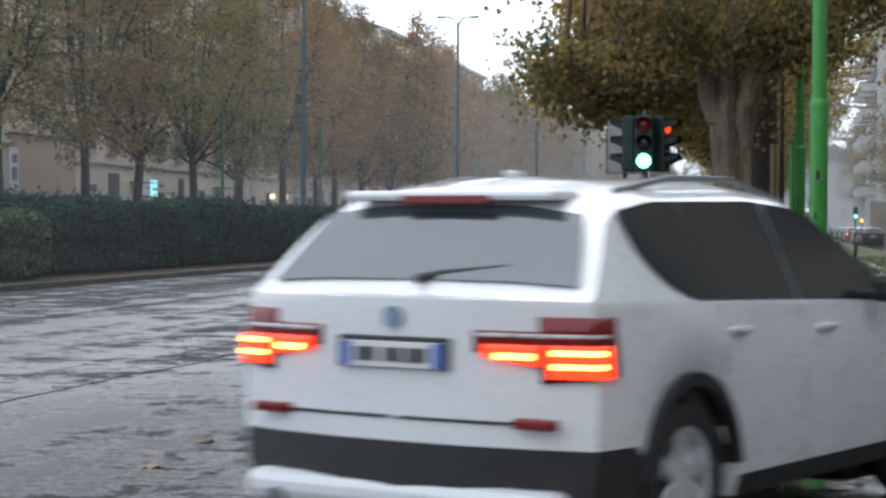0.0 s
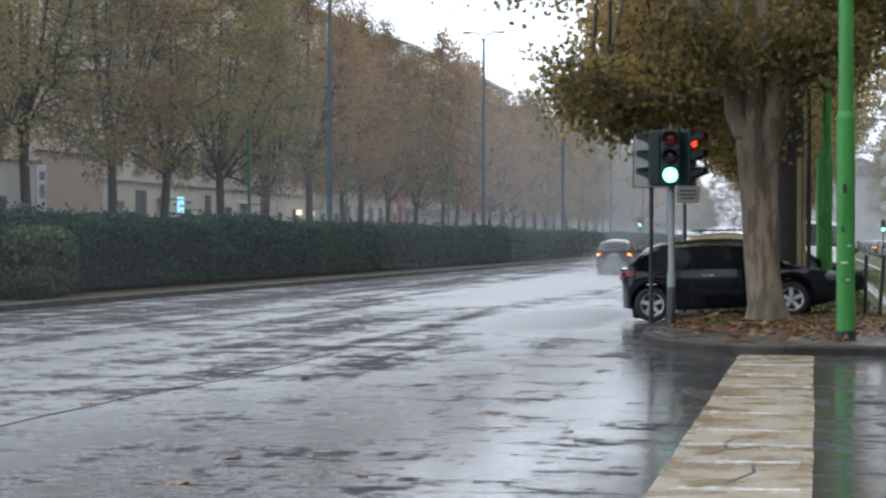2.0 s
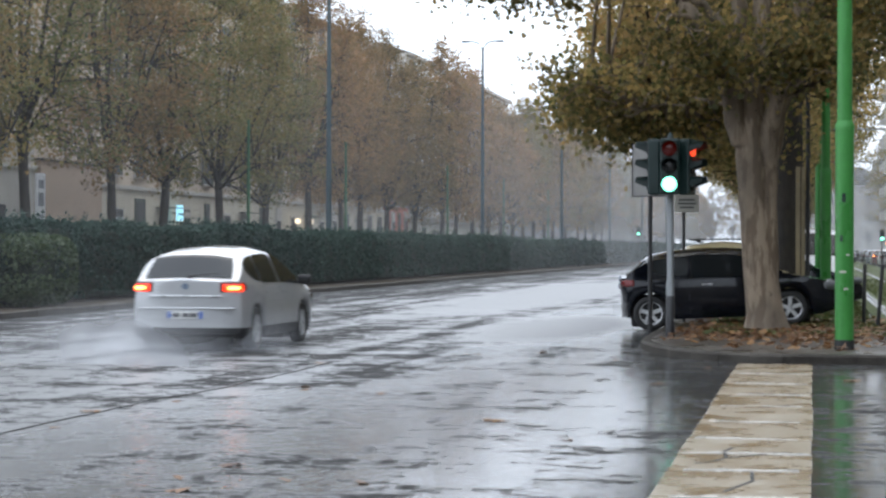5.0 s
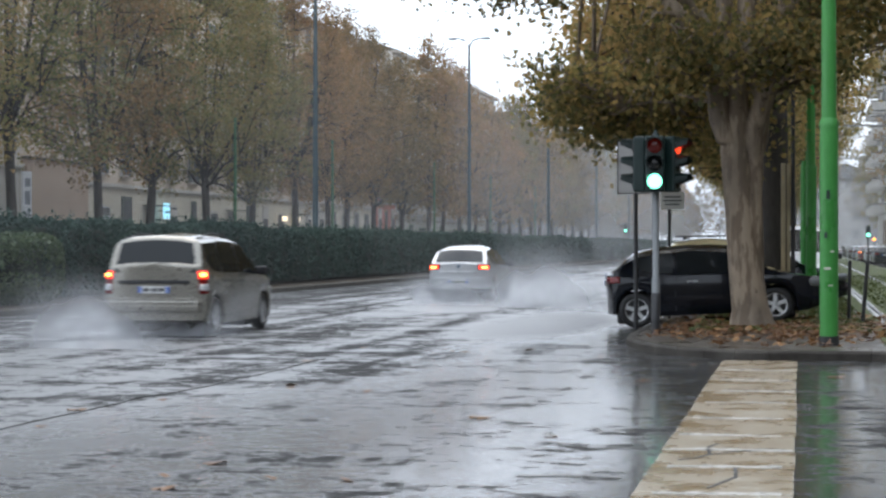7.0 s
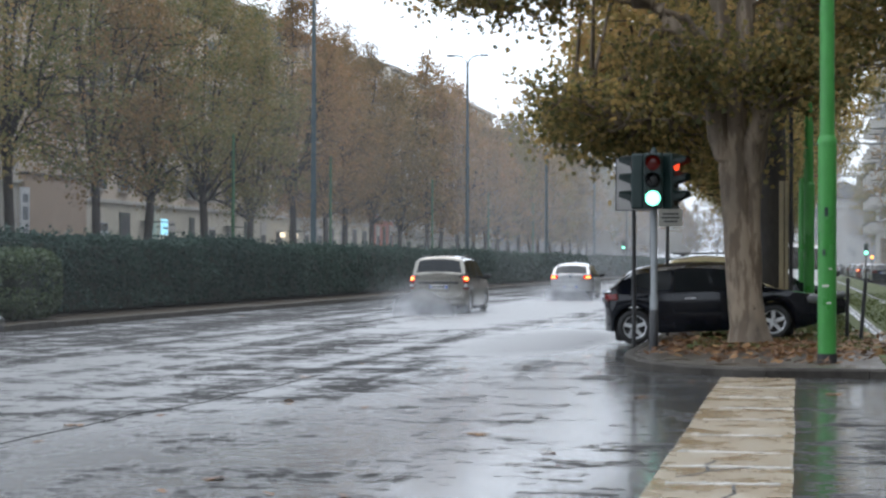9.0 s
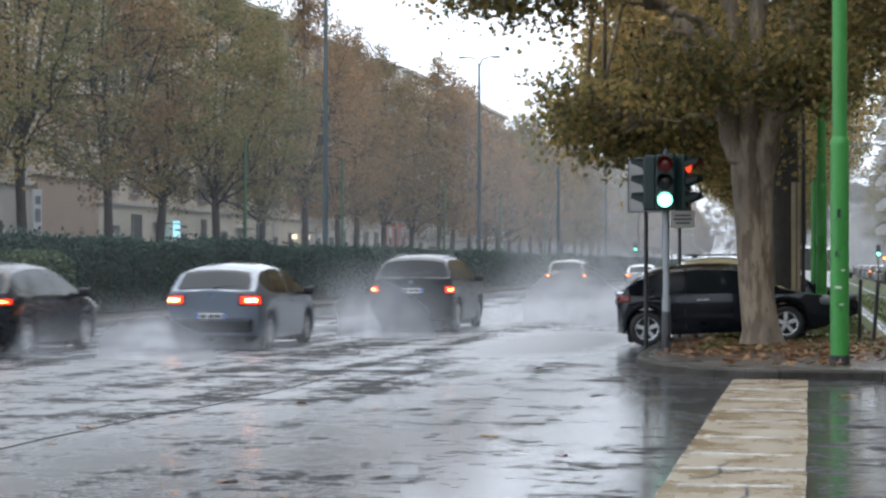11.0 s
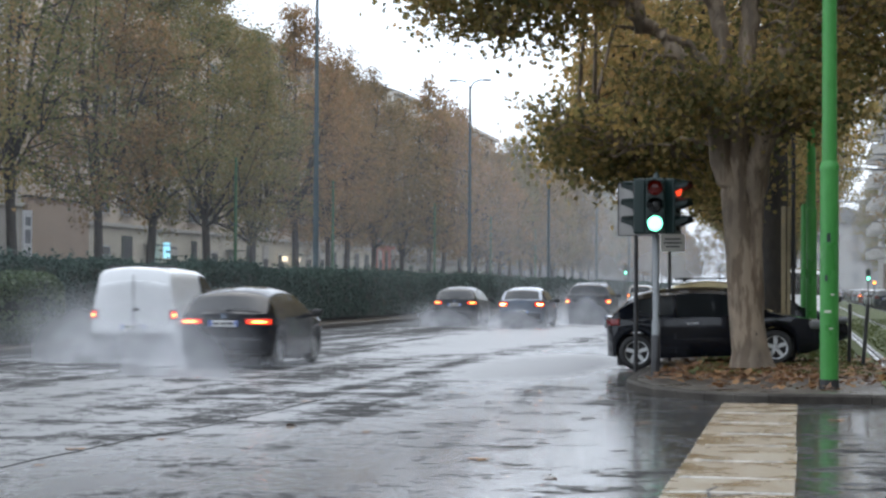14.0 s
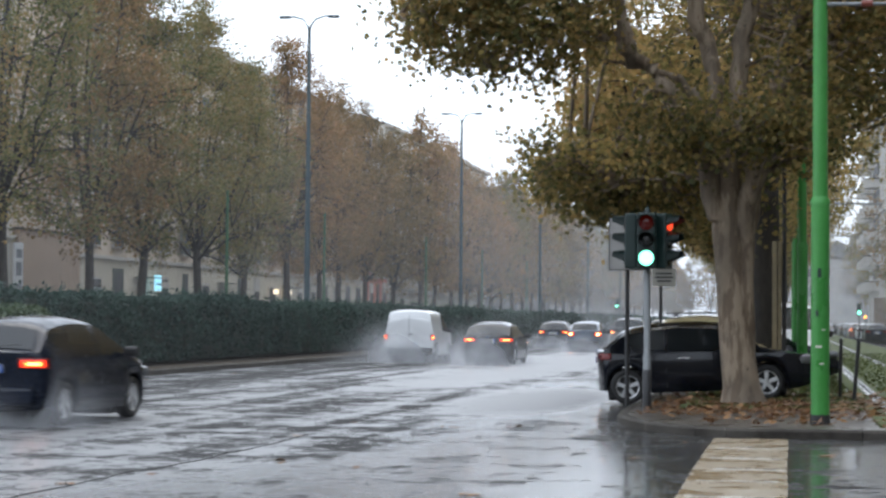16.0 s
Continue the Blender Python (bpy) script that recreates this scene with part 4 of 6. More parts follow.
def facade(name, label, x, y0, y1, height, base, upper, storeys, bay, ground_h=6.3, shop=True, win=(1.15, 1.9), trim=(0.5, 0.47, 0.42), shutter=None, balcony=False):
    """A street front that looks along +x, with storeys, sills, shutters, cornice and shops."""
    b = thing(name, pose(x, (y0 + y1) / 2, 0.0), label, "building")
    n, w = y1 - y0, 12.0
    lo = surface(name + "_base", tuple(0.82 * c for c in base), base, 0.4, 0.85, bump=0.2, fine=8.0)
    hi = surface(name + "_upper", tuple(0.82 * c for c in upper), upper, 0.3, 0.85, bump=0.2, fine=8.0)
    tr = surface(name + "_trim", tuple(0.85 * c for c in trim), trim, 1.0, 0.8)
    sh = surface(name + "_shutter", *((tuple(0.7 * c for c in shutter), shutter) if shutter else ((0.05, 0.05, 0.045), (0.10, 0.095, 0.08))), 2.0, 0.7)
    part("ground_wall", boxed(-w / 2, 0, ground_h / 2, w, n, ground_h), lo, b)
    part("upper_wall", boxed(-w / 2 - 0.06, 0, (ground_h + height) / 2, w - 0.1, n - 0.02, height - ground_h), hi, b)
    part("string_course", boxed(0.05, 0, ground_h, 0.3, n + 0.05, 0.28, 0.04), tr, b)
    part("cornice", boxed(0.2, 0, height - 0.1, 0.9, n + 0.1, 0.35, 0.08), tr, b)
    roof = bmesh.new()
    vs = [roof.verts.new(p) for p in ((0.7, -n / 2, height + 0.05), (0.7, n / 2, height + 0.05), (-w / 2, n / 2, height + 2.0), (-w / 2, -n / 2, height + 2.0), (-w, n / 2, height), (-w, -n / 2, height))]
    roof.faces.new((vs[0], vs[1], vs[2], vs[3]))
    roof.faces.new((vs[3], vs[2], vs[4], vs[5]))
    roof.faces.new((vs[0], vs[3], vs[5]))
    roof.faces.new((vs[1], vs[4], vs[2]))
    part("roof", roof, surface(name + "_roof", (0.06, 0.05, 0.045), (0.13, 0.10, 0.085), 1.0, 0.8), b, "dark wet tiled roof")
    cols = max(1, int(n / bay))
    vary = random.Random(int(y0))
    fr, pa, si, sl, ba = (bpy.data.meshes.new(k) for k in ("window_frame", "pane", "sill", "shutter", "balcony"))
    deck = boxed(0.7, 0, 0, 1.4, win[0] + 1.6, 0.22, 0.03)
    box(deck, 1.36, 0, 0.55, 0.08, win[0] + 1.6, 0.9)
    for me, bm, m in ((fr, boxed(0, 0, 0, 0.14, win[0] + 0.24, win[1] + 0.24, 0.02), tr), (pa, boxed(0.05, 0, 0, 0.1, win[0], win[1]), PANE), (si, boxed(0.1, 0, 0, 0.3, win[0] + 0.4, 0.1, 0.02), tr),
                      (sl, boxed(0.1, 0, 0, 0.06, 0.5, win[1], 0.01), sh), (ba, deck, hi)):
        bm.to_mesh(me)
        bm.free()
        me.materials.append(m)
    step = (height - ground_h) / storeys
    for i in range(cols):
        y = -n / 2 + (i + 0.5) * n / cols
        for s in range(storeys):
            z = ground_h + (s + 0.55) * step
            o = child("window", fr, b, m=pose(0.0, y, z))
            child("pane", pa, o)
            child("sill", si, o, m=pose(0, 0, -win[1] / 2 - 0.1))
            if balcony:
                child("balcony", ba, o, m=pose(0, 0, -win[1] / 2 - 0.25))
            elif (i + s) % 2 == 0:
                child("shutter", sl, o, m=pose(0, -win[0] / 2 - 0.2, 0))
                child("shutter", sl, o, m=pose(0, win[0] / 2 + 0.2, 0))
        if shop:
            g = ground_h / 6.3
            wide = bay * vary.uniform(0.3, 0.55)
            if i % 3 == 1:
                d = part("shop_door", boxed(0.03, y, 2.8 * g, 0.16, wide * 0.8, 5.5 * g, 0.03), sh, b)
                part("glazing", boxed(0.09, y, 2.7 * g, 0.1, wide * 0.6, 5.1 * g), PANE, d)
            else:
                top = g * vary.uniform(4.6, 5.8)
                d = part("shop_front", boxed(0.03, y, 0.35 + top / 2, 0.16, wide, top - 0.5, 0.03), tr, b)
                part("glazing", boxed(0.09, y, 0.35 + top / 2, 0.12, wide * 0.82, top - 0.9), PANE, d)
                if vary.random() < 0.45:
                    part("roller_shutter", boxed(0.13, y, top - 0.5, 0.1, wide * 0.84, vary.uniform(0.3, 1.2), 0.01), tr, d)
            if i % 4 == 2:
                aw = bmesh.new()
                box(aw, 0.5, y, 4.95 * g, 1.0, bay * 0.7, 0.06, 0.0, None)
                part("awning", aw, sh, b)
    return b


def buildings():
    facade("apartment_building", "plain grey apartment building behind the trees", -46, 62, 112.5, 21, (0.48, 0.45, 0.40), (0.48, 0.43, 0.37), 5, 3.6)
    wall = thing("blank_wall_building", pose(-46, 118, 0.0), "low building with a blank brown plastered side wall", "building")
    part("wall", boxed(-5.8, 0, 3.4, 12, 10.4, 6.8), surface("brown_plaster", (0.36, 0.26, 0.19), (0.45, 0.335, 0.25), 0.6, 0.9, fine=10.0), wall)
    part("coping", boxed(-5.8, 0, 6.85, 12.3, 10.6, 0.16, 0.03), KERB, wall)
    facade("shop_building", "long cream apartment building with shops at street level", -46, 123.4, 211, 23.0, (0.60, 0.54, 0.43), (0.58, 0.48, 0.38), 5, 4.9, ground_h=5.6, win=(1.9, 2.2), shutter=(0.07, 0.085, 0.07))
    facade("red_building", "brick-red house between paler buildings", -45.6, 211.6, 222, 17.0, (0.50, 0.15, 0.10), (0.50, 0.14, 0.095), 4, 3.4)
    facade("pale_building", "pale apartment building with green shutters", -46, 222.6, 300, 24.0, (0.70, 0.67, 0.58), (0.72, 0.68, 0.60), 6, 7.0, ground_h=4.6, win=(3.0, 1.7), shutter=(0.05, 0.16, 0.10), balcony=True)
    facade("end_building", "hazy grey building far down the avenue", -46, 301, 380, 22.0, (0.4, 0.38, 0.36), (0.44, 0.42, 0.39), 5, 3.6)
    facade("end_building", "hazy grey building far down the avenue", -46, 381, 640, 20.0, (0.4, 0.38, 0.36), (0.44, 0.42, 0.39), 3, 9.0, shop=False)
    # added unseen fronts behind and beside the viewpoint, to cut low sky light
    for name, label, m, n in (("rear_building", "plain grey apartment front behind the crossing", pose(-20, -75, 0, 0, 0, 90), 130), ("side_building", "plain grey apartment front beside the tram street", pose(17, 60, 0, 0, 0, 180), 300)):
        b = facade(name, label, 0, -n / 2, n / 2, 21, (0.3, 0.28, 0.25), (0.34, 0.31, 0.27), 5, 5.0)
        b.matrix_basis = m
    # signs on the far side
    s = thing("banner_sign", pose(-44.9, 110.5, 0.05, 0, 0, -8), "tall white poster banner on a wall bracket", "sign")
    part("panel", boxed(0, 0, 4.4, 0.1, 1.0, 2.9, 0.02), surface("poster", (0.55, 0.56, 0.58), (0.7, 0.7, 0.7), 1.0, 0.5), s)
    for z, h in ((5.2, 0.5), (4.3, 0.8), (3.3, 0.25)):
        part("picture_block", boxed(0.056, 0, z, 0.01, 0.62, h), surface("poster_block", (0.12, 0.13, 0.15), (0.3, 0.31, 0.33), 3.0, 0.5), s)
    part("leg", boxed(0, 0, 1.5, 0.1, 0.1, 3.0), BLACK_METAL, s)
    s = thing("shop_sign", pose(-45.5, 137.6, 0.05), "lit pale blue shop sign", "sign")
    part("face", boxed(0.3, 0, 4.0, 0.12, 1.35, 1.15, 0.03), SHOP_GLOW, s)
    part("stripe", boxed(0.37, 0.1, 3.9, 0.02, 1.1, 0.16), surface("sign_stripe", (0.03, 0.2, 0.3), (0.05, 0.25, 0.35), 3.0), s)
    part("bracket", boxed(0.0, 0, 4.0, 0.6, 0.08, 0.08), BLACK_METAL, s)
    s = thing("price_board", pose(-45.3, 124.2, 0.05), "white notice board with dark top", "sign")
    part("board", boxed(0.2, 0, 3.3, 0.08, 2.3, 1.5, 0.02), surface("white_board", (0.5, 0.52, 0.53), (0.62, 0.63, 0.64), 2.0), s)
    part("dark_panel", boxed(0.25, 0, 3.75, 0.03, 2.0, 0.5), SIGNAL_DARK, s)
    part("leg", boxed(0.2, 0, 1.3, 0.08, 0.1, 2.6), BLACK_METAL, s)
    for y in (171.5, 176.0):
        s = thing("shop_lamp", pose(-45.6, y, 0.05), "lit white lamp over a shop front", "lamp", "lit shop lamps")
        part("diffuser", boxed(0.3, 0, 3.9, 0.3, 0.9, 0.45, 0.05), WARM_GLOW, s)
        part("bracket", boxed(0.05, 0, 4.0, 0.4, 0.1, 0.1), BLACK_METAL, s)
    # the balconied block and the gabled house far along the tram track
    b = thing("balcony_block", pose(9.4, 236, 0), "tall pale apartment block with rounded balconies", "building")
    pale = surface("pale_render", (0.40, 0.38, 0.35), (0.5, 0.48, 0.44), 0.4, 0.85)
    part("wall", boxed(9, 8, 14, 17, 30, 28), pale, b)
    part("ground_floor", boxed(8.4, -7.2, 2.2, 17, 2, 4.4), surface("brown_cladding", (0.16, 0.12, 0.09), (0.24, 0.19, 0.14), 0.8, 0.8), b)
    for s in range(8):
        for u, yy in ((0.6, -4), (0.6, 6), (0.6, 16)):
            o = part("balcony", tubed([(u, yy, 5.2 + 2.95 * s), (u, yy, 6.2 + 2.95 * s)], [1.9, 1.9], 18), pale, b, smooth=False)
            part("rail", tubed([(u, yy, 6.2 + 2.95 * s), (u, yy, 6.32 + 2.95 * s)], [1.95, 1.95], 18), KERB, o)
        part("window_strip", boxed(0.47, 1, 7.4 + 2.95 * s, 0.1, 16, 1.3), PANE, b)
    b = thing("gabled_house", pose(9.5, 420, 0), "hazy gabled house closing the tram street", "building")
    part("wall", boxed(0, 8, 7.5, 16, 14, 15), pale, b)
    g = bmesh.new()
    vs = [g.verts.new(p) for p in ((-8.4, 0, 15), (8.4, 0, 15), (0, 0, 18.8), (-8.4, 16, 15), (8.4, 16, 15), (0, 16, 18.8))]
    for f in ((0, 1, 2), (5, 4, 3), (0, 2, 5, 3), (1, 4, 5, 2), (0, 3, 4, 1)):
        g.faces.new([vs[i] for i in f])
    part("roof", g, PAVING, b)
    part("chimney", boxed(3.5, 6, 19.0, 1.2, 1.2, 2.4), pale, b)
    for i in range(4):
        for z in (4, 8, 12):
            o = part("window", boxed(-6 + 4 * i, 0.98, z, 1.3, 0.1, 1.9, 0.03), KERB, b)
            part("pane", boxed(-6 + 4 * i, 0.93, z, 1.0, 0.08, 1.6), PANE, o)


# ---- vehicles ----


def lathe(profile, n=28):
    """A ring about the x axis from (x, r) points."""
    bm = bmesh.new()
    rings = [[bm.verts.new((x, r * math.cos(2 * math.pi * k / n), r * math.sin(2 * math.pi * k / n))) for k in range(n)] for x, r in profile]
    for a, b in zip(rings, rings[1:]):
        for k in range(n):
            bm.faces.new((a[k], a[(k + 1) % n], b[(k + 1) % n], b[k]))
    return bm


WHEELS = {}


def wheel_meshes(r, spokes, width=0.2):
    key = (r, spokes)
    if key not in WHEELS:
        h, q = width / 2, r * 0.66
        t = lathe([(-h * 0.8, q), (-h, r * 0.8), (-h * 0.85, r * 0.96), (-h * 0.5, r), (h * 0.5, r), (h * 0.85, r * 0.96), (h, r * 0.8), (h * 0.8, q)])
        tyre = bpy.data.meshes.new("tyre")
        t.to_mesh(tyre)
        t.free()
        tyre.shade_smooth()
        tyre.materials.append(RUBBER)
        b = lathe([(h * 0.82, q * 1.02), (h * 0.7, q * 0.92), (-h * 0.6, q * 0.9), (-h * 0.6, q * 1.0)])
        for k in range(spokes):
            a = 2 * math.pi * k / spokes
            m = Matrix.Rotation(a, 4, "X")
            box(b, h * 0.52, 0, q * 0.5, 0.035, q * (0.34 if spokes < 7 else 0.18), q * 0.95, 0.008, m)
        tube(b, [(h * 0.3, 0, 0), (h * 0.72, 0, 0)], [q * 0.26, q * 0.2], 14)
        rim = bpy.data.meshes.new("rim")
        b.to_mesh(rim)
        b.free()
        rim.materials.append(ALLOY)
        d = tubed([(0.0, 0, 0), (0.012, 0, 0)], [q * 0.8, q * 0.8], 20)
        disc = bpy.data.meshes.new("brake_disc")
        d.to_mesh(disc)
        d.free()
        disc.materials.append(PLASTIC)
        WHEELS[key] = tyre, rim, disc
    return WHEELS[key]


class Shell:
    """The lofted skin of a car: y runs from the rear bumper forwards."""

    def __init__(self, s):
        self.s, self.BULGE = s, s.get("bulge", 0.13)
        L = s["L"]
        self.ys = np.unique(np.r_[np.linspace(self.BULGE, 0.3, 9), np.linspace(0.3, L - 0.3, 66), np.linspace(L - 0.3, L, 9)])
        fine = np.linspace(-0.5, L + 0.5, 600)
        tx, tz = zip(*s["top"])
        z = np.interp(fine, tx, tz)
        k = np.ones(9) / 9
        self.fine, self.zf = fine, np.convolve(np.pad(z, 4, "edge"), k, "valid")

    def top(self, y):
        return float(np.interp(y, self.fine, self.zf))

    def belt(self, y):
        s = self.s
        return min(float(np.interp(y, [0, s["L"]], s["belt"])), self.top(y) - 0.015)

    def half(self, y):
        s, e = self.s, min(y, self.s["L"] - y)
        front = y > s["L"] / 2
        r = 0.6 if front else s.get("round", 0.55)
        u = min(1.0, max(0.0, e / r))
        low = 0.68 if front else s.get("tail_w", 0.83)
        return s["W"] / 2 * (low + (1 - low) * (1 - (1 - u) ** 2.2))

    def bottom(self, y):
        s = self.s
        z = s["clear"] + 0.10 * max(0, 1 - min(y, s["L"] - y) / 0.35)
        for a in s["axles"]:
            d = abs(y - a)
            R = s["r"] * 1.17
            if d < R:
                z = max(z, s["r"] + math.sqrt(R * R - d * d))
        return z

    def lean(self, y):
        return self.s["tum"] * max(0, self.top(y) - self.belt(y)) / (self.s["H"] - self.s["belt"][0])

    def side(self, y, t):
        """A place on the side glass: t is 0 at the belt and 1 at the roof edge."""
        zb = self.belt(y)
        return self.half(y) * 0.965 - self.lean(y) * t, zb + (self.top(y) - zb) * t

    def flank(self, y, u):
        """A place on the lower side: u is 0 at the sill and 1 at the belt."""
        w, z0, zb = self.half(y), self.bottom(y), self.belt(y)
        return w * float(np.interp(u, [0, 0.12, 0.4, 0.72, 1], [0.955, 0.985, 1.0, 0.995, 0.965])), z0 + (zb - z0) * u

    def clad(self, y):
        """The height of the dark cladding: high round the bumper, low along the sills."""
        c = self.s.get("clad", 0.0)
        return c and float(np.interp(y, [0.45, 0.62], [c, self.s.get("sill", c)]))

    def crown(self, y):
        """How far the roof arches up in its middle."""
        return min(0.042, 0.1 * max(0.0, self.top(y) - self.belt(y)))

    def ring(self, y):
        zt = self.top(y)
        p = [(0.0, self.bottom(y)), (self.half(y) * 0.8, self.bottom(y))]
        z0, zb = self.bottom(y), self.belt(y)
        c = min(0.85, max(0.02, (self.clad(y) - z0) / (zb - z0))) if self.s.get("clad") else 0.2
        p += [self.flank(y, u) for u in (0, 0.5 * c, c, c + 0.03 * (1 - c), c + 0.25 * (1 - c), c + 0.5 * (1 - c), c + 0.72 * (1 - c), c + 0.88 * (1 - c), 0.975)]
        p += [self.side(y, t) for t in (0.0, 0.05, 0.3, 0.6, 0.86)]
        x, _ = self.side(y, 1.0)
        d = max(0.0, zt - self.belt(y))
        p += [(x - 0.01, zt - min(0.05, d * 0.12)), (x - 0.07, zt - min(0.012, d * 0.05)), (x * 0.6, zt + 0.008 + 0.64 * self.crown(y)), (0, zt + 0.014 + self.crown(y))]
        return p

    def skin(self):
        v, f = [], []
        rows = [self.ring(y) for y in self.ys]
        n = len(rows[0])
        for y, r in zip(self.ys, rows):
            v += [(x, y, z) for x, z in r] + [(-x, y, z) for x, z in r]
        m = 2 * n
        for i in range(len(rows) - 1):
            for k in range(n - 1):
                a, b = i * m + k, (i + 1) * m + k
                f.append((a, b, b + 1, a + 1))
                a, b = a + n, b + n
                f.append((a, a + 1, b + 1, b))
        i = len(rows) - 1
        f.append(([i * m + k for k in range(n)] + [i * m + n + k for k in range(n - 2, 0, -1)])[::-1])
        # the tail: rows of faces across, bulging backwards in the middle
        cols = (-1, -0.9, -0.7, -0.35, 0, 0.35, 0.7, 0.9, 1)
        start, r = len(v), rows[0]
        for x, z in r:
            v += [(x * c, self.cap(c), z) for c in cols]
        w = len(cols)
        for k in range(n - 1):
            for j in range(w - 1):
                a = start + k * w + j
                f.append((a, a + 1, a + w + 1, a + w))
        return v, f

    def cap(self, c):
        return self.BULGE * abs(c) ** 2.6

    def corner(self, z, u, off):
        """A place at height z on a path round the rear corner: u from 0 at the middle of the tail to 1 at the corner, then on along the side in metres."""
        y = self.BULGE + max(0.0, u - 1)
        r = self.ring(y)[1:]
        x = float(np.interp(z, [p[1] for p in r], [p[0] for p in r]))
        if u <= 1:
            return x * u + off * u ** 6, self.cap(u) - off, z
        return x + off, y, z

    def wrap(self, u0, u1, z0, z1, sg, off=0.012, taper=0.0):
        v, f, m = [], [], 5
        us = [u0 + (u1 - u0) * i / 13 for i in range(14)]
        for i, u in enumerate(us):
            e = taper * i / 13 if taper >= 0 else -taper * (1 - i / 13)
            for k in range(m):
                x, y, z = self.corner(z0 + e * (z1 - z0) + (z1 - z0) * (1 - e) * k / (m - 1), u, off)
                v.append((sg * x, y, z))
        for i in range(13):
            for k in range(m - 1):
                a = i * m + k
                q = (a, a + m, a + m + 1, a + 1)
                f.append(q if sg > 0 else q[::-1])
        # a rim back to the skin
        loop = [i * m for i in range(14)] + [13 * m + k for k in range(1, m)] + [i * m + m - 1 for i in range(12, -1, -1)] + [k for k in range(m - 2, 0, -1)]
        s0 = len(v)
        for a in loop:
            x, y, z = v[a]
            u = us[a // m]
            x2, y2, z2 = self.corner(z, u, -0.004)
            v.append((sg * x2, y2, z2))
        for i in range(len(loop)):
            j = (i + 1) % len(loop)
            q = (loop[i], loop[j], s0 + j, s0 + i)
            f.append(q[::-1] if sg > 0 else q)
        return v, f

    def side_patch(self, y0, y1, t0, t1, sgn, off=0.007, flank=False, n=14, curl=0.0):
        v, f = [], []
        m = 2 if flank else 4
        for i in range(n):
            y = y0 + (y1 - y0) * i / (n - 1)
            for k in range(m + 1):
                a = t0 + 0.9 * (t1 - t0) * (1 - math.sqrt(1 - max(0.0, 1 - (y - y0) / curl) ** 2)) if curl else t0
                t = a + (t1 - a) * k / m
                x, z = self.flank(y, t) if flank else self.side(y, t)
                v.append((sgn * (x + off), y, z))
        for i in range(n - 1):
            for k in range(m):
                a = i * (m + 1) + k
                q = (a, a + 1, a + m + 2, a + m + 1)
                f.append(q if sgn > 0 else q[::-1])
        return v, f

    def top_patch(self, y0, y1, frac, off=0.012, n=14):
        v, f = [], []
        for i in range(n):
            y = y0 + (y1 - y0) * i / (n - 1)
            x, _ = self.side(y, 1.0)
            sl = (self.top(y + 0.03) - self.top(y - 0.03)) / 0.06
            c = 1 / math.hypot(1, sl)
            for k in (-1, -0.6, 0, 0.6, 1):
                v.append((k * (x - 0.07) * frac, y - off * sl * c, self.top(y) + off * c + (0.012 if abs(k) < 0.9 else 0) + (1 - k * k) * self.crown(y)))
        for i in range(n - 1):
            for k in range(4):
                a = i * 5 + k
                f.append((a, a + 1, a + 6, a + 5))
        return v, f


def solid(name, vf, material, parent, label="", smooth=True):
    return child(name, mesh_of(name, *vf, material, smooth), parent, label)


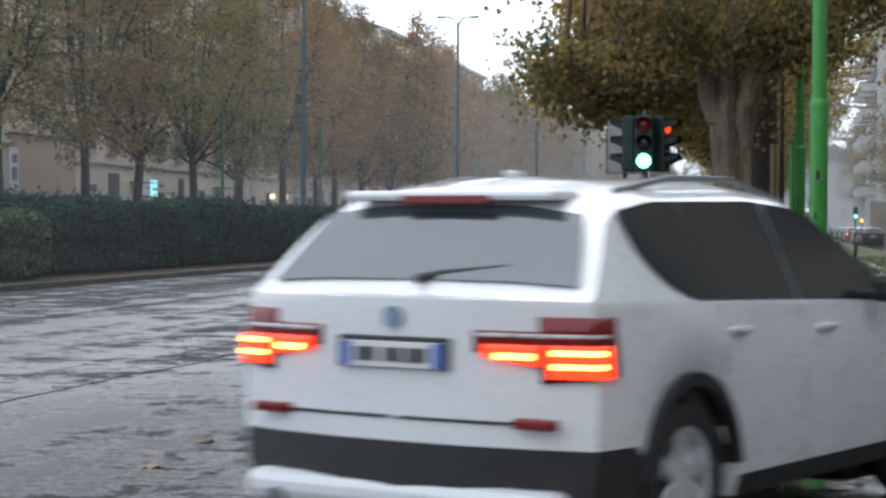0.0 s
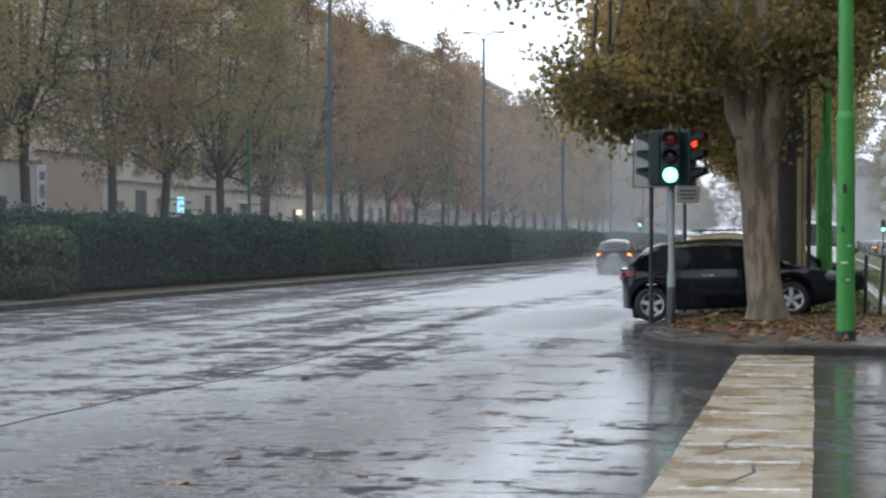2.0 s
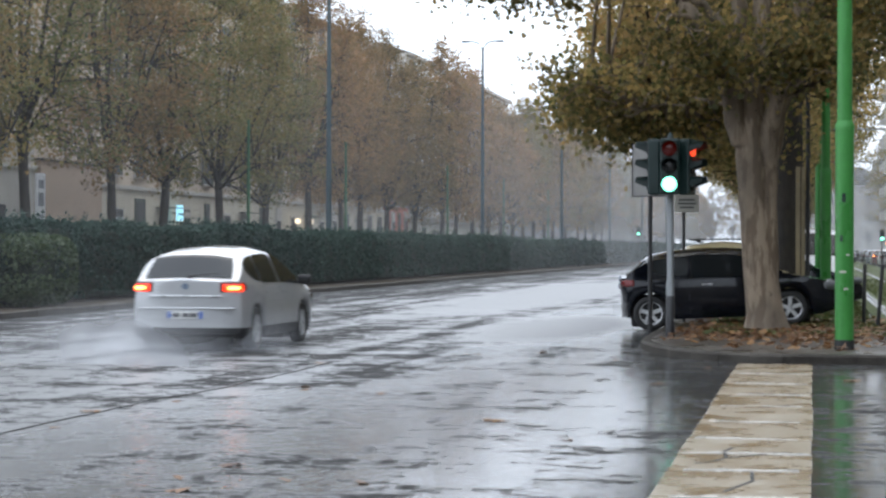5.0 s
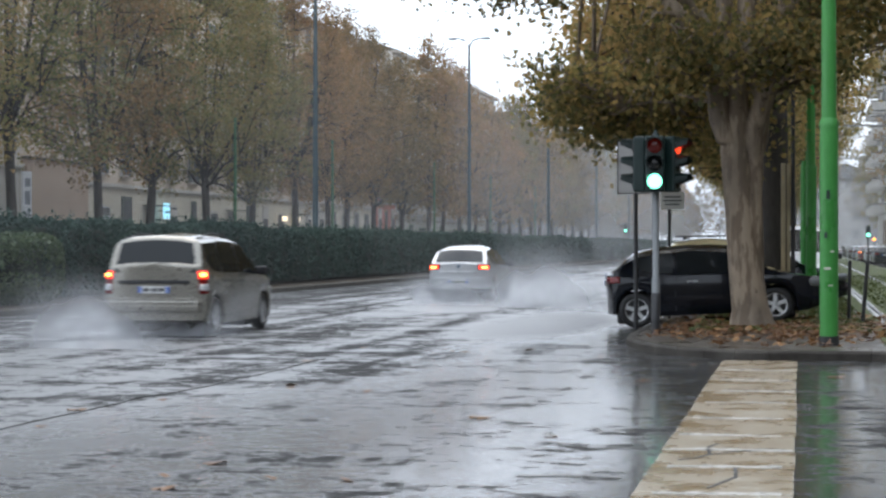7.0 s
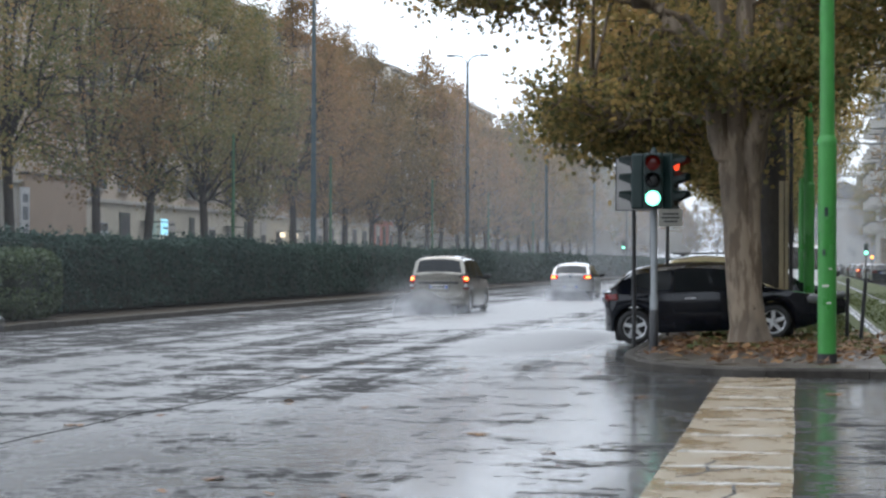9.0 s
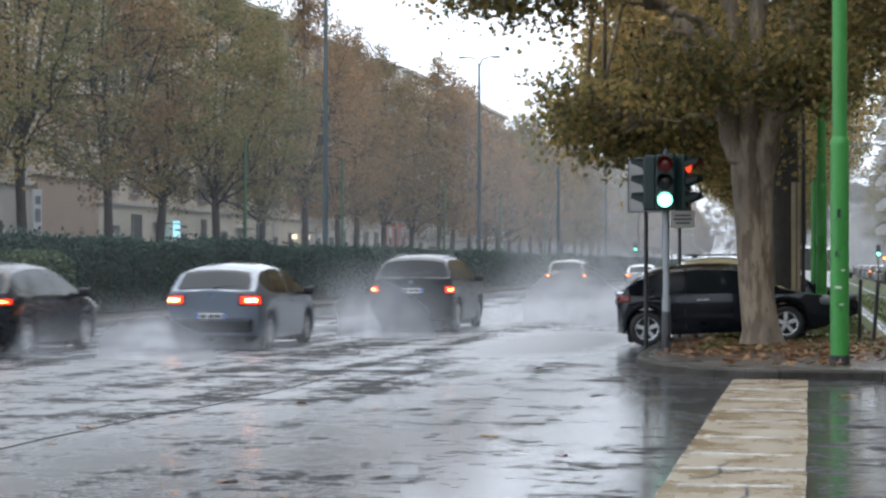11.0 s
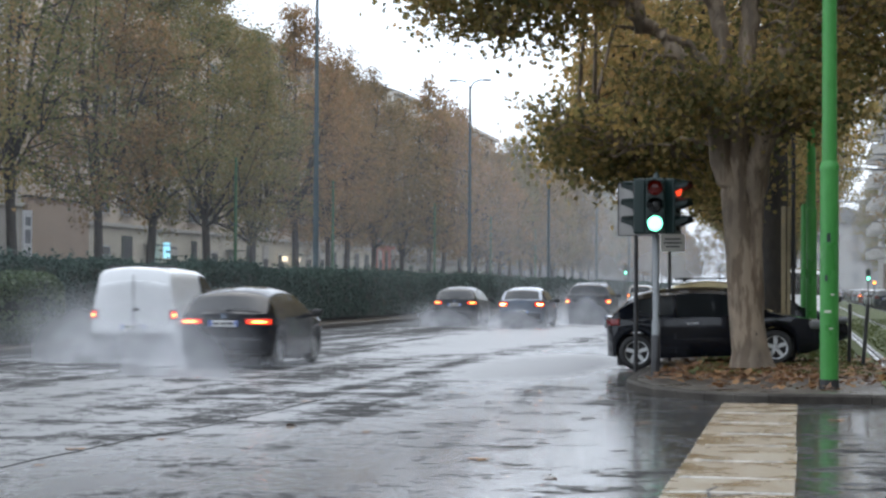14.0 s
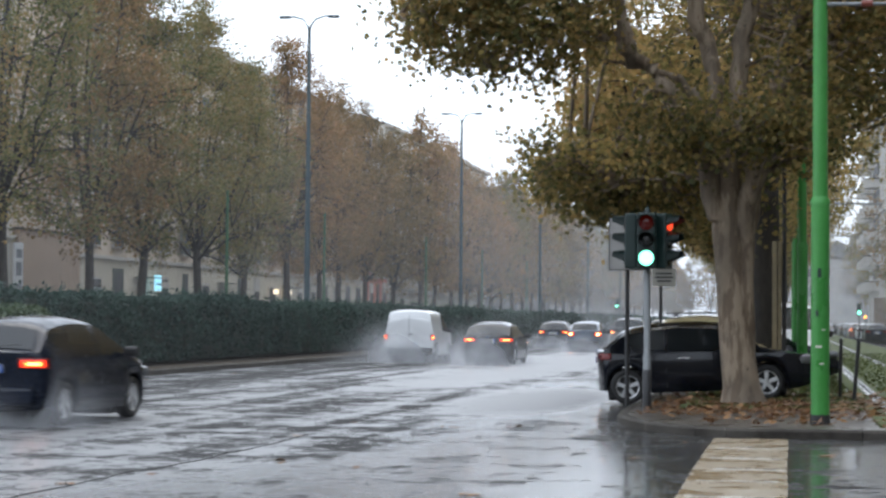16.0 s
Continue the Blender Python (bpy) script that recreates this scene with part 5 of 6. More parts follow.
def car(name, label, s, m, group=""):
    """A car out of its measures: skin, glass, lights, mirrors, plates, wheels."""
    ob = thing(name, m, label, s.get("category", "car"), group)
    sh = Shell(s)
    v, f = sh.skin()
    clad = s.get("clad", 0.0)
    hi, lo = [], []
    for q in f:
        (lo if clad and sum(v[i][2] for i in q) < sum(sh.clad(v[i][1]) for i in q) else hi).append(q)
    body = solid("body", (v, hi), s["paint"], ob)
    body.data.set_sharp_from_angle(angle=radians(42))
    if lo:
        solid("lower_cladding", (v, lo), PLASTIC, ob, "black plastic lower cladding").data.set_sharp_from_angle(angle=radians(42))
    part("underbody", boxed(0, s["L"] / 2, s["clear"] + 0.16, s["W"] * 0.78, s["L"] * 0.86, 0.2, 0.03), PLASTIC, ob)
    for sg in (1, -1):
        for i, (y0, y1, t0, t1) in enumerate(s["windows"]):
            solid("side_window", sh.side_patch(y0, y1, t0, t1, sg, n=24, curl=0.0 if i or len(s["windows"]) == 1 else min(0.5, y1 - y0)), s.get("glass", GLASS), ob)
        for y in s.get("seams", ()):
            solid("door_seam", sh.side_patch(y - 0.005, y + 0.005, 0.12, 0.99, sg, 0.003, True, 2), PLASTIC, ob)
        for y in s.get("handles", ()):
            x, z = sh.flank(y, 0.86)
            part("door_handle", boxed(sg * (x + 0.012), y, z, 0.03, 0.2, 0.028, 0.008), s.get("handle", s["paint"]), ob)
        ym = s["mirror"]
        x, z = sh.side(ym, 0.0)
        mi = part("mirror", boxed(sg * (x + 0.13), ym, z + 0.07, 0.22, 0.12, 0.15, 0.045), s.get("mirror_paint", PLASTIC), ob)
        part("mirror_foot", boxed(sg * (x + 0.02), ym + 0.02, z + 0.03, 0.1, 0.07, 0.05, 0.01), PLASTIC, mi)
        if s.get("rails"):
            y0, y1 = s["rails"]
            pts = [(sg * (sh.side(y, 1)[0] - 0.09), y, sh.top(y) + (0.045 if 0.1 < u < 0.9 else 0.0)) for u, y in ((u, y0 + (y1 - y0) * u) for u in (0, 0.08, 0.3, 0.5, 0.7, 0.92, 1))]
            part("roof_rail", tubed(pts, [0.016] * 7, 6), s.get("rail_paint", STEEL), ob, smooth=True)
        part("headlight", boxed(sg * s["W"] * 0.36, s["L"] - 0.17, s.get("head_z", 0.68), 0.34, 0.3, 0.16, 0.06), HEADLAMP, ob)
        s["tail"](ob, sh, sg)
    if s.get("rear_window"):
        solid("rear_window", sh.top_patch(*s["rear_window"]), s.get("rear_glass", DULL_GLASS), ob)
        y0 = s["rear_window"][0]
        w = part("wiper", tubed([(0.0, y0 - 0.03, sh.top(y0) + 0.025), (0.1, y0 + 0.02, sh.top(y0 + 0.02) + 0.03), (0.42, y0 + 0.05, sh.top(y0 + 0.05) + 0.03)], [0.022, 0.014, 0.008], 6), PLASTIC, ob)
    solid("windscreen", sh.top_patch(*s["screen"]), GLASS, ob)
    if s.get("brake"):
        by, bw = s["brake"]
        part("high_brake_light", boxed(0, by - 0.10, sh.top(by - 0.10) + 0.005, bw, 0.06, 0.04, 0.01), s.get("brake_mat", LENS_RED), ob)
    pz, py = s.get("plate_z", 0.8), -0.012
    pl = part("number_plate", boxed(0, py, pz, 0.52, 0.02, 0.11, 0.004), WHITE_PLATE, ob)
    for x in (-0.235, 0.235):
        part("blue_band", boxed(x, py - 0.011, pz, 0.045, 0.006, 0.105), PLATE_BLUE, pl)
    for x, w in ((-0.13, 0.11), (0.01, 0.1), (0.13, 0.11)):
        part("plate_bar", boxed(x, py - 0.012, pz, w, 0.005, 0.06), PLATE_INK, pl)
    if s.get("plate_frame"):
        part("plate_recess", boxed(0, py + 0.012, pz + 0.01, 0.57, 0.03, 0.135, 0.01), s["plate_frame"], ob)
    if s.get("emblem_z"):
        e = part("emblem", tubed([(0, -0.02, s["emblem_z"]), (0, 0.03, s["emblem_z"])], [0.045, 0.05], 16), surface("emblem_chrome", (0.1, 0.18, 0.3), (0.3, 0.35, 0.42), 20.0, 0.2, 0.4), ob)
    if s.get("bumper"):
        z0, z1, mt = s["bumper"]
        part("rear_bumper", boxed(0, 0.13, (z0 + z1) / 2, s["W"] * s.get("tail_w", 0.83) * 0.99, 0.36, z1 - z0, 0.05), mt, ob)
    for sx, z, w, h in s.get("reflectors", ()):
        for sg in (1, -1):
            part("reflector", boxed(sg * sx, 0.035, z, w, 0.05, h, 0.012), LENS_RED, ob)
    if s.get("exhaust"):
        part("exhaust", tubed([(s["exhaust"], -0.03, 0.28), (s["exhaust"], 0.5, 0.30)], [0.04, 0.04], 12), STEEL, ob, smooth=True)
    tyre, rim, disc = wheel_meshes(s["r"], s.get("spokes", 5))
    for a in s["axles"]:
        part("arch_liner", boxed(0, a, s["r"] * 1.12, s["W"] - 0.5, s["r"] * 2.3, s["r"] * 1.8, 0.05), PLASTIC, ob)
        for sg in (1, -1):
            w = child("wheel", tyre, ob, m=pose(sg * (s["W"] / 2 - 0.125), a, s["r"], 0, 0, 0 if sg > 0 else 180))
            child("rim", rim, w)
            child("brake_disc", disc, w)
    return ob


def block_tail(u0, u1, z0, z1, mat=None, lens=None, taper=0.0, hot=0.5):
    """A tail light that wraps round the rear corner, its lower part glowing."""

    def make(ob, sh, sg):
        t = solid("tail_light", sh.wrap(u0, u1, z0, z1, sg, 0.012, taper), lens or LENS_RED, ob)
        if mat is not False:
            h = z1 - z0
            a, b = u0 + 0.05, min(u1 - 0.05, 1.05)
            solid("light_bar", sh.wrap(a, b, z0 + 0.12 * h, z1 - 0.22 * h, sg, 0.018), TAIL_GLOW, t, "glowing red tail light")
            c, d = a + (b - a) * 0.25, b - (b - a) * 0.2
            solid("bulb", sh.wrap(c, d, z0 + 0.30 * h, z0 + 0.58 * h, sg, 0.024), mat or TAIL_HOT, t, "bright bulb")

    return make


def suv_tail(ob, sh, sg):
    """A wide L-shaped tail light that runs from the tailgate round the corner."""
    t = solid("tail_light", sh.wrap(0.76, 1.13, 0.83, 1.10, sg, 0.014, 0.10), LENS_RED, ob)
    solid("inner_lens", sh.wrap(0.44, 0.77, 0.885, 1.04, sg, 0.012, -0.45), LENS_RED, t)
    solid("clear_band", sh.wrap(0.46, 1.08, 1.015, 1.03, sg, 0.018), ALLOY, t, "pale clear band")
    solid("light_bar", sh.wrap(0.79, 1.08, 0.85, 0.985, sg, 0.019), TAIL_GLOW, t, "glowing red light")
    solid("tailgate_seam", sh.wrap(0.02, 0.72, 0.655, 0.668, sg, 0.004), PLASTIC, ob)
    for z in (0.89, 0.945):
        solid("bulb", sh.wrap(0.81, 1.03, z, z + 0.02, sg, 0.025), TAIL_HOT, t, "bright light strip")
    solid("light_bar", sh.wrap(0.49, 0.76, 0.895, 0.985, sg, 0.019, -0.4), TAIL_GLOW, t, "glowing red light")
    solid("bulb", sh.wrap(0.55, 0.73, 0.925, 0.95, sg, 0.025), TAIL_HOT, t, "bright light strip")


def hatch(L=4.2, W=1.75, H=1.45, **k):
    s = dict(L=L, W=W, H=H, belt=(0.95 * H / 1.45, 0.90 * H / 1.45), clear=0.19, r=0.31, axles=(0.78, 0.78 + 0.615 * L), tum=0.23,
             top=[(0, 0.90 * H / 1.45), (0.07, 0.97 * H / 1.45), (0.12, 1.0 * H / 1.45), (0.46, H - 0.13), (0.60, H - 0.075), (0.95, H - 0.025), (L * 0.40, H), (L * 0.52, H - 0.03), (L * 0.56, H - 0.06), (L * 0.755, 0.97 * H / 1.45), (L * 0.95, 0.76), (L, 0.55)],
             windows=((0.42, 1.0, 0.10, 0.86), (1.05, 1.95, 0.06, 0.88), (2.02, L * 0.725, 0.06, 0.88)), rear_window=(0.15, 0.46, 0.96), screen=(L * 0.57, L * 0.745, 0.95),
             mirror=L * 0.70, seams=(1.02, 1.98, L * 0.73), handles=(1.25, 2.15), brake=(0.56, 0.34), plate_z=0.80, emblem_z=0.93, tail=block_tail(0.62, 1.14, 0.78, 0.94))
    s.update(k)
    return s


def vehicles():
    """All cars, each by name; the moving ones are placed by motions()."""
    P = {}
    white = paint("white_paint", (0.72, 0.73, 0.74), 0.0, 0.28)
    silver = paint("silver_paint", (0.52, 0.53, 0.54), 0.6, 0.32)
    steelblue = paint("steel_blue_paint", (0.15, 0.18, 0.225), 0.4, 0.32)
    black = paint("black_paint", (0.003, 0.0045, 0.009), 0.0, 0.10, 0.25)
    dark = paint("dark_grey_paint", (0.014, 0.017, 0.022), 0.2, 0.25, 0.4)
    navy = paint("dark_blue_paint", (0.003, 0.007, 0.018), 0.0, 0.2, 0.2)
    beige = paint("beige_paint", (0.27, 0.255, 0.22), 0.85, 0.28)
    cream = paint("cream_paint", (0.58, 0.49, 0.28), 0.0, 0.3)
    red = paint("dark_red_paint", (0.16, 0.02, 0.02), 0.1, 0.3)
    here = pose(-11, -120, 0)
    suv = dict(rear_glass=WET_GLASS, L=4.65, W=1.88, H=1.66, belt=(1.16, 1.05), clear=0.24, r=0.36, axles=(0.95, 3.76), tum=0.24, round=0.5, tail_w=0.94, bulge=0.14, sill=0.34, paint=white,
               top=[(0, 1.00), (0.06, 1.10), (0.17, 1.19), (0.47, 1.535), (0.56, 1.585), (0.95, 1.64), (2.0, 1.66), (2.5, 1.63), (2.66, 1.59), (3.45, 1.14), (4.3, 1.0), (4.65, 0.72)],
               windows=((0.60, 1.22, 0.03, 0.88), (1.225, 2.12, 0.03, 0.88), (2.14, 3.34, 0.03, 0.88)), rear_window=(0.19, 0.45, 1.0), screen=(2.68, 3.42, 0.95), mirror=3.02, seams=(1.25, 2.14, 3.3), handles=(1.42, 2.42),
               brake=None, plate_z=0.925, plate_frame=PLASTIC, emblem_z=1.085, tail=suv_tail, rails=(0.85, 2.6), clad=0.56, reflectors=((0.68, 0.665, 0.20, 0.045),), spokes=6, exhaust=-0.62, head_z=0.85)
    o = car("sport_utility_car", "white sport utility car with black lower cladding and lit tail lights", suv, here)
    part("skid_plate", boxed(0, 0.17, 0.325, 1.6, 0.36, 0.14, 0.05), white, o, "white bumper skirt")
    part("spoiler_light", boxed(0, 0.385, 1.582, 0.46, 0.03, 0.04, 0.008), LENS_RED, o, "dark red high brake light")
    part("roof_spoiler", boxed(0, 0.5, 1.60, 1.1, 0.24, 0.045, 0.02), white, o)
    fin = bmesh.new()
    box(fin, 0, 0.95, 1.70, 0.03, 0.13, 0.05, 0.014)
    part("antenna_fin", fin, white, o)
    for a in (0.95, 3.76):
        for sg in (1, -1):
            arch = bmesh.new()
            rings = []
            for k in range(15):
                b = math.pi * (0.03 + 0.94 * k / 14)
                rings.append([arch.verts.new((sg * x, a + math.cos(b) * r, 0.36 + math.sin(b) * r)) for x, r in ((0.85, 0.415), (0.952, 0.42), (0.952, 0.475), (0.90, 0.485))])
            for r0, r1 in zip(rings, rings[1:]):
                for k in range(3):
                    arch.faces.new((r0[k], r0[k + 1], r1[k + 1], r1[k]))
            part("arch_trim", arch, PLASTIC, o, smooth=True)
    P["suv"] = o
    P["silver"] = car("hatchback_car", "silver hatchback with lit orange-red tail lights", hatch(4.25, 1.75, 1.46, paint=silver, tail=block_tail(0.66, 1.13, 0.84, 0.99, taper=0.25), plate_z=0.52, clad=0.34, spokes=7), here)
    part("tailgate_lip", boxed(0, 0.0, 0.79, 1.1, 0.05, 0.03, 0.012), ALLOY, P["silver"], "bright tailgate strip")
    part("bumper_ridge", boxed(0, 0.05, 0.615, 1.42, 0.12, 0.03, 0.014), silver, P["silver"])
    def estate_tail(ob, sh, sg):
        t = solid("tail_light", sh.wrap(0.88, 1.09, 0.70, 1.09, sg, 0.012), LENS_RED, ob)
        solid("clear_lens", sh.wrap(0.89, 1.07, 0.76, 0.86, sg, 0.016), ALLOY, t, "pale clear lens")
        solid("light_bar", sh.wrap(0.89, 1.07, 0.95, 1.075, sg, 0.018), TAIL_GLOW, t, "glowing red tail light")
        solid("bulb", sh.wrap(0.92, 1.02, 0.985, 1.04, sg, 0.024), TAIL_HOT, t, "bright bulb")

    est = dict(rear_glass=GLASS, L=4.45, W=1.74, H=1.64, belt=(1.02, 0.97), clear=0.2, r=0.32, axles=(0.72, 3.62), tum=0.16, round=0.26, tail_w=0.92, bulge=0.09, paint=beige,
               top=[(0, 0.9), (0.03, 1.0), (0.06, 1.06), (0.17, 1.52), (0.26, 1.6), (1.2, 1.64), (2.0, 1.62), (2.45, 1.56), (3.2, 1.05), (4.2, 0.86), (4.45, 0.6)],
               windows=((0.24, 1.0, 0.08, 0.86), (1.06, 2.0, 0.06, 0.88), (2.06, 3.1, 0.06, 0.88)), rear_window=(0.048, 0.185, 0.95), screen=(2.5, 3.15, 0.95), mirror=2.98, seams=(1.03, 2.03, 3.1), handles=(1.2, 2.2), plate_z=0.77, handle=PLASTIC,
               tail=estate_tail, rails=(0.35, 2.3), rail_paint=PLASTIC, brake=(0.34, 0.2), bumper=(0.40, 0.62, beige), spokes=7)
    o = car("estate_car", "tall beige estate car with roof rails and lit tail lights", est, here)
    part("tailgate_strip", boxed(0, -0.004, 0.895, 1.2, 0.03, 0.06, 0.012), PLASTIC, o, "black tailgate strip")
    for z in (0.62, 0.50):
        part("bumper_ridge", boxed(0, -0.03, z, 1.5, 0.06, 0.03, 0.012), beige, o)
    P["estate"] = o
    P["small"] = car("hatchback_car", "small black hatchback trailing spray", hatch(3.7, 1.62, 1.48, paint=dark, tail=block_tail(0.74, 1.12, 0.80, 0.93), spokes=7), here)
    P["wagon"] = car("hatchback_car", "dark grey hatchback with lit tail lights", hatch(4.25, 1.76, 1.46, paint=dark, bumper=(0.3, 0.55, dark), tail=block_tail(0.62, 1.14, 0.82, 0.94)), here)
    P["blue"] = car("hatchback_car", "steel-blue hatchback with bright round tail lights", hatch(4.2, 1.76, 1.46, paint=steelblue, bumper=(0.3, 0.55, dark), tail=block_tail(0.62, 1.12, 0.77, 0.96, mat=BRAKE_HOT), plate_z=0.58, brake_mat=TAIL_GLOW), here)
    suv2 = dict(suv)
    suv2.update(rear_glass=GLASS, brake=(0.5, 0.4), paint=dark, W=1.84, H=1.66, clad=0.0, reflectors=(), tail=block_tail(0.80, 1.12, 0.84, 1.02), plate_z=0.9, exhaust=0.0)
    P["darksuv"] = car("sport_utility_car", "dark sport utility car in heavy spray", suv2, here)
    van = dict(L=4.4, W=1.80, H=1.84, belt=(1.10, 1.02), clear=0.2, r=0.32, axles=(0.75, 3.45), tum=0.14, round=0.14, tail_w=0.96, bulge=0.05, paint=white, category="van",
               top=[(0, 1.0), (0.02, 1.2), (0.06, 1.72), (0.14, 1.81), (1.0, 1.84), (2.2, 1.80), (2.55, 1.73), (3.3, 1.15), (4.15, 0.92), (4.4, 0.62)],
               windows=((2.05, 3.2, 0.06, 0.86),), rear_window=None, screen=(2.6, 3.25, 0.95), mirror=3.05, seams=(0.9, 2.0, 3.2), handles=(2.2,), plate_z=0.62,
               tail=block_tail(0.88, 1.08, 0.78, 0.98), bumper=(0.30, 0.50, PLASTIC), spokes=7)
    o = car("panel_van", "white panel van with windowless rear doors", van, here)
    part("door_gap", boxed(0, -0.004, 1.1, 0.012, 0.02, 1.2), PLASTIC, o)
    part("door_latch", boxed(0.06, -0.014, 0.98, 0.16, 0.03, 0.05, 0.01), PLASTIC, o)
    part("roof_bar", boxed(0, 0.5, 1.87, 1.5, 0.06, 0.04, 0.01), PLASTIC, o)
    P["van"] = o
    P["black"] = car("hatchback_car", "black hatchback with wide lit tail lights", hatch(4.25, 1.78, 1.42, paint=black, bumper=(0.3, 0.55, black), tail=block_tail(0.50, 1.14, 0.78, 0.90)), here)
    P["navy"] = car("hatchback_car", "dark blue hatchback with lit tail lights", hatch(4.05, 1.72, 1.47, paint=navy, bumper=(0.3, 0.55, navy), tail=block_tail(0.62, 1.14, 0.80, 0.94)), here)
    # parked on the island, noses towards the tram track
    parked = hatch(3.84, 1.73, 1.37, paint=black, axles=(0.54, 2.96), handle=ALLOY, tail=block_tail(0.60, 1.14, 0.80, 0.91, mat=False), handles=(1.54,), windows=((0.5, 1.2, 0.12, 0.84), (1.27, 2.6, 0.06, 0.88)), seams=(1.23, 2.7), spokes=5)
    car("parked_car", "parked black three-door hatchback with five-spoke alloys", parked, pose(-3.40, 35.66, 0.008, 2.6, 0, -86.5))
    o = car("parked_car", "parked cream hatchback with a black roof rack", hatch(3.1, 1.62, 1.50, paint=cream, tail=block_tail(0.70, 1.10, 0.82, 0.94, mat=False)), pose(-3.05, 39.9, 0.06, 0.8, 0, -86))
    for y in (0.8, 1.7):
        part("rack_bar", boxed(0, y, 1.555, 1.2, 0.06, 0.05, 0.008), PLASTIC, o)
    for x in (-0.5, -0.15, 0.2, 0.5):
        part("rack_slat", boxed(x, 1.25, 1.595, 0.05, 1.3, 0.03, 0.008), PLASTIC, o)
    car("parked_car", "parked black hatchback behind the plane tree", hatch(4.0, 1.7, 1.42, paint=black, tail=block_tail(0.62, 1.12, 0.80, 0.92, mat=False)), pose(-3.0, 44.2, 0.12, 0, 0, -84))
    van2 = dict(van)
    van2.update(tail=block_tail(0.88, 1.08, 0.78, 0.98, mat=False))
    car("parked_van", "parked white van on the island", van2, pose(-0.1, 51.6, 0.12, 0, 0, 180))
    first = {}
    for k, (x, y, c) in enumerate([(6.3, 150, dark), (6.5, 160, black), (6.3, 169, silver), (6.5, 178, dark), (6.2, 187, red), (6.4, 198, black), (6.3, 210, steelblue), (6.2, 224, dark), (6.4, 240, black), (4.6, 262, silver), (5.6, 280, dark)]):
        at = pose(x, y, 0.0, 0, 0, 0)
        if c.name in first:
            copy_thing(first[c.name], at)
        else:
            first[c.name] = car("parked_car", c.name.replace("_paint", "").replace("_", " ") + " car parked in the row beyond the tram track", hatch(4.2, 1.75, 1.47, paint=c, tail=block_tail(0.62, 1.14, 0.82, 0.94, mat=None if c is red else False)), at, "cars parked beyond the tram track")
    return P


# ---- rain mist and spray ----


def mist():
    """Rain haze: see-through veils of fine drops hanging across the avenue."""
    for i, (y, a) in enumerate(((38, 0.044), (82, 0.05), (114, 0.09), (175, 0.24), (300, 0.40))):
        bm = bmesh.new()
        n, x0, x1, h = 24, -0.62 * y - 30, 0.20 * y + 20, 8.5 + 0.075 * y + (14 if i == 0 else 0)
        levels = (0, 0.5, 1.0, 1.6, 2.3, 3.2, 0.4 * h, 0.55 * h, 0.7 * h, 0.85 * h, h)
        grid = [[bm.verts.new((x0 + (x1 - x0) * u / n, y + (3.0 if i else 0.6) * math.sin(u * 0.9 + i), z)) for u in range(n + 1)] for z in levels]
        for r0, r1 in zip(grid, grid[1:]):
            for u in range(n):
                bm.faces.new((r0[u], r0[u + 1], r1[u + 1], r1[u]))
        ob = tagged(part("rain_mist", bm, mist_material("rain_mist", a, fade=h, colour=(0.60, 0.615, 0.635), lanes=(-9.5, -4.0) if i == 0 else None), smooth=True), "thin veil of rain haze over the avenue", "mist", kind="stuff")
        ob.visible_shadow = False


def spray_material():
    """Drops flung up by tyres: thickest low down behind the wheels, thinning outwards."""
    m = mist_material("tyre_spray", 0.46, 0.6, 0.7, (0.86, 0.88, 0.92))
    t = m.node_tree
    mx = [n for n in t.nodes if n.type == "MIX_SHADER" and n.inputs[0].is_linked][0]
    thick = mx.inputs[0].links[0].from_socket
    c, mp, ln = t.nodes.new("ShaderNodeTexCoord"), t.nodes.new("ShaderNodeMapping"), t.nodes.new("ShaderNodeVectorMath")
    mp.inputs["Scale"].default_value = (1 / 1.9, 0, 1 / 1.15)
    ln.operation = "LENGTH"
    t.links.new(c.outputs["Object"], mp.inputs[0])
    t.links.new(mp.outputs[0], ln.inputs[0])
    r = t.nodes.new("ShaderNodeMapRange")
    r.interpolation_type = "SMOOTHERSTEP"
    for k, v in ((1, 0.05), (2, 1.0), (3, 1.0), (4, 0.0)):
        r.inputs[k].default_value = v
    t.links.new(ln.outputs["Value"], r.inputs[0])
    mul = t.nodes.new("ShaderNodeMath")
    mul.operation = "MULTIPLY"
    t.links.new(thick, mul.inputs[0])
    t.links.new(r.outputs[0], mul.inputs[1])
    t.links.new(mul.outputs[0], mx.inputs[0])
    return m


SPRAY = spray_material()
CLOUDS = []


def spray_cloud(seed):
    """Curved veils of spray one behind the other, trailing along -y."""
    rng = np.random.default_rng(seed)
    v, f = [], []
    nx, nz = 20, 10
    for k, (y, w) in enumerate(((0.25, 1.0), (-3.4, 1.08))):
        base = len(v)
        for i in range(nx + 1):
            for j in range(nz + 1):
                x, z = (2 * i / nx - 1) * 2.05 * w, 0.012 + 1.25 * j / nz
                v.append((x, y - 0.5 * x * x / 3 + 0.35 * z + 0.15 * math.sin(2.1 * x + k + seed) + 0.1 * math.sin(3 * z + k), z))
        for i in range(nx):
            for j in range(nz):
                if math.hypot((2 * (i + 0.5) / nx - 1) * 2.05 * w / 1.9, (0.012 + 1.25 * (j + 0.5) / nz) / 1.15) > 1.03:
                    continue
                a = base + i * (nz + 1) + j
                f.append((a, a + nz + 1, a + nz + 2, a + 1))
    return mesh_of("tyre_spray", v, f, SPRAY, True)


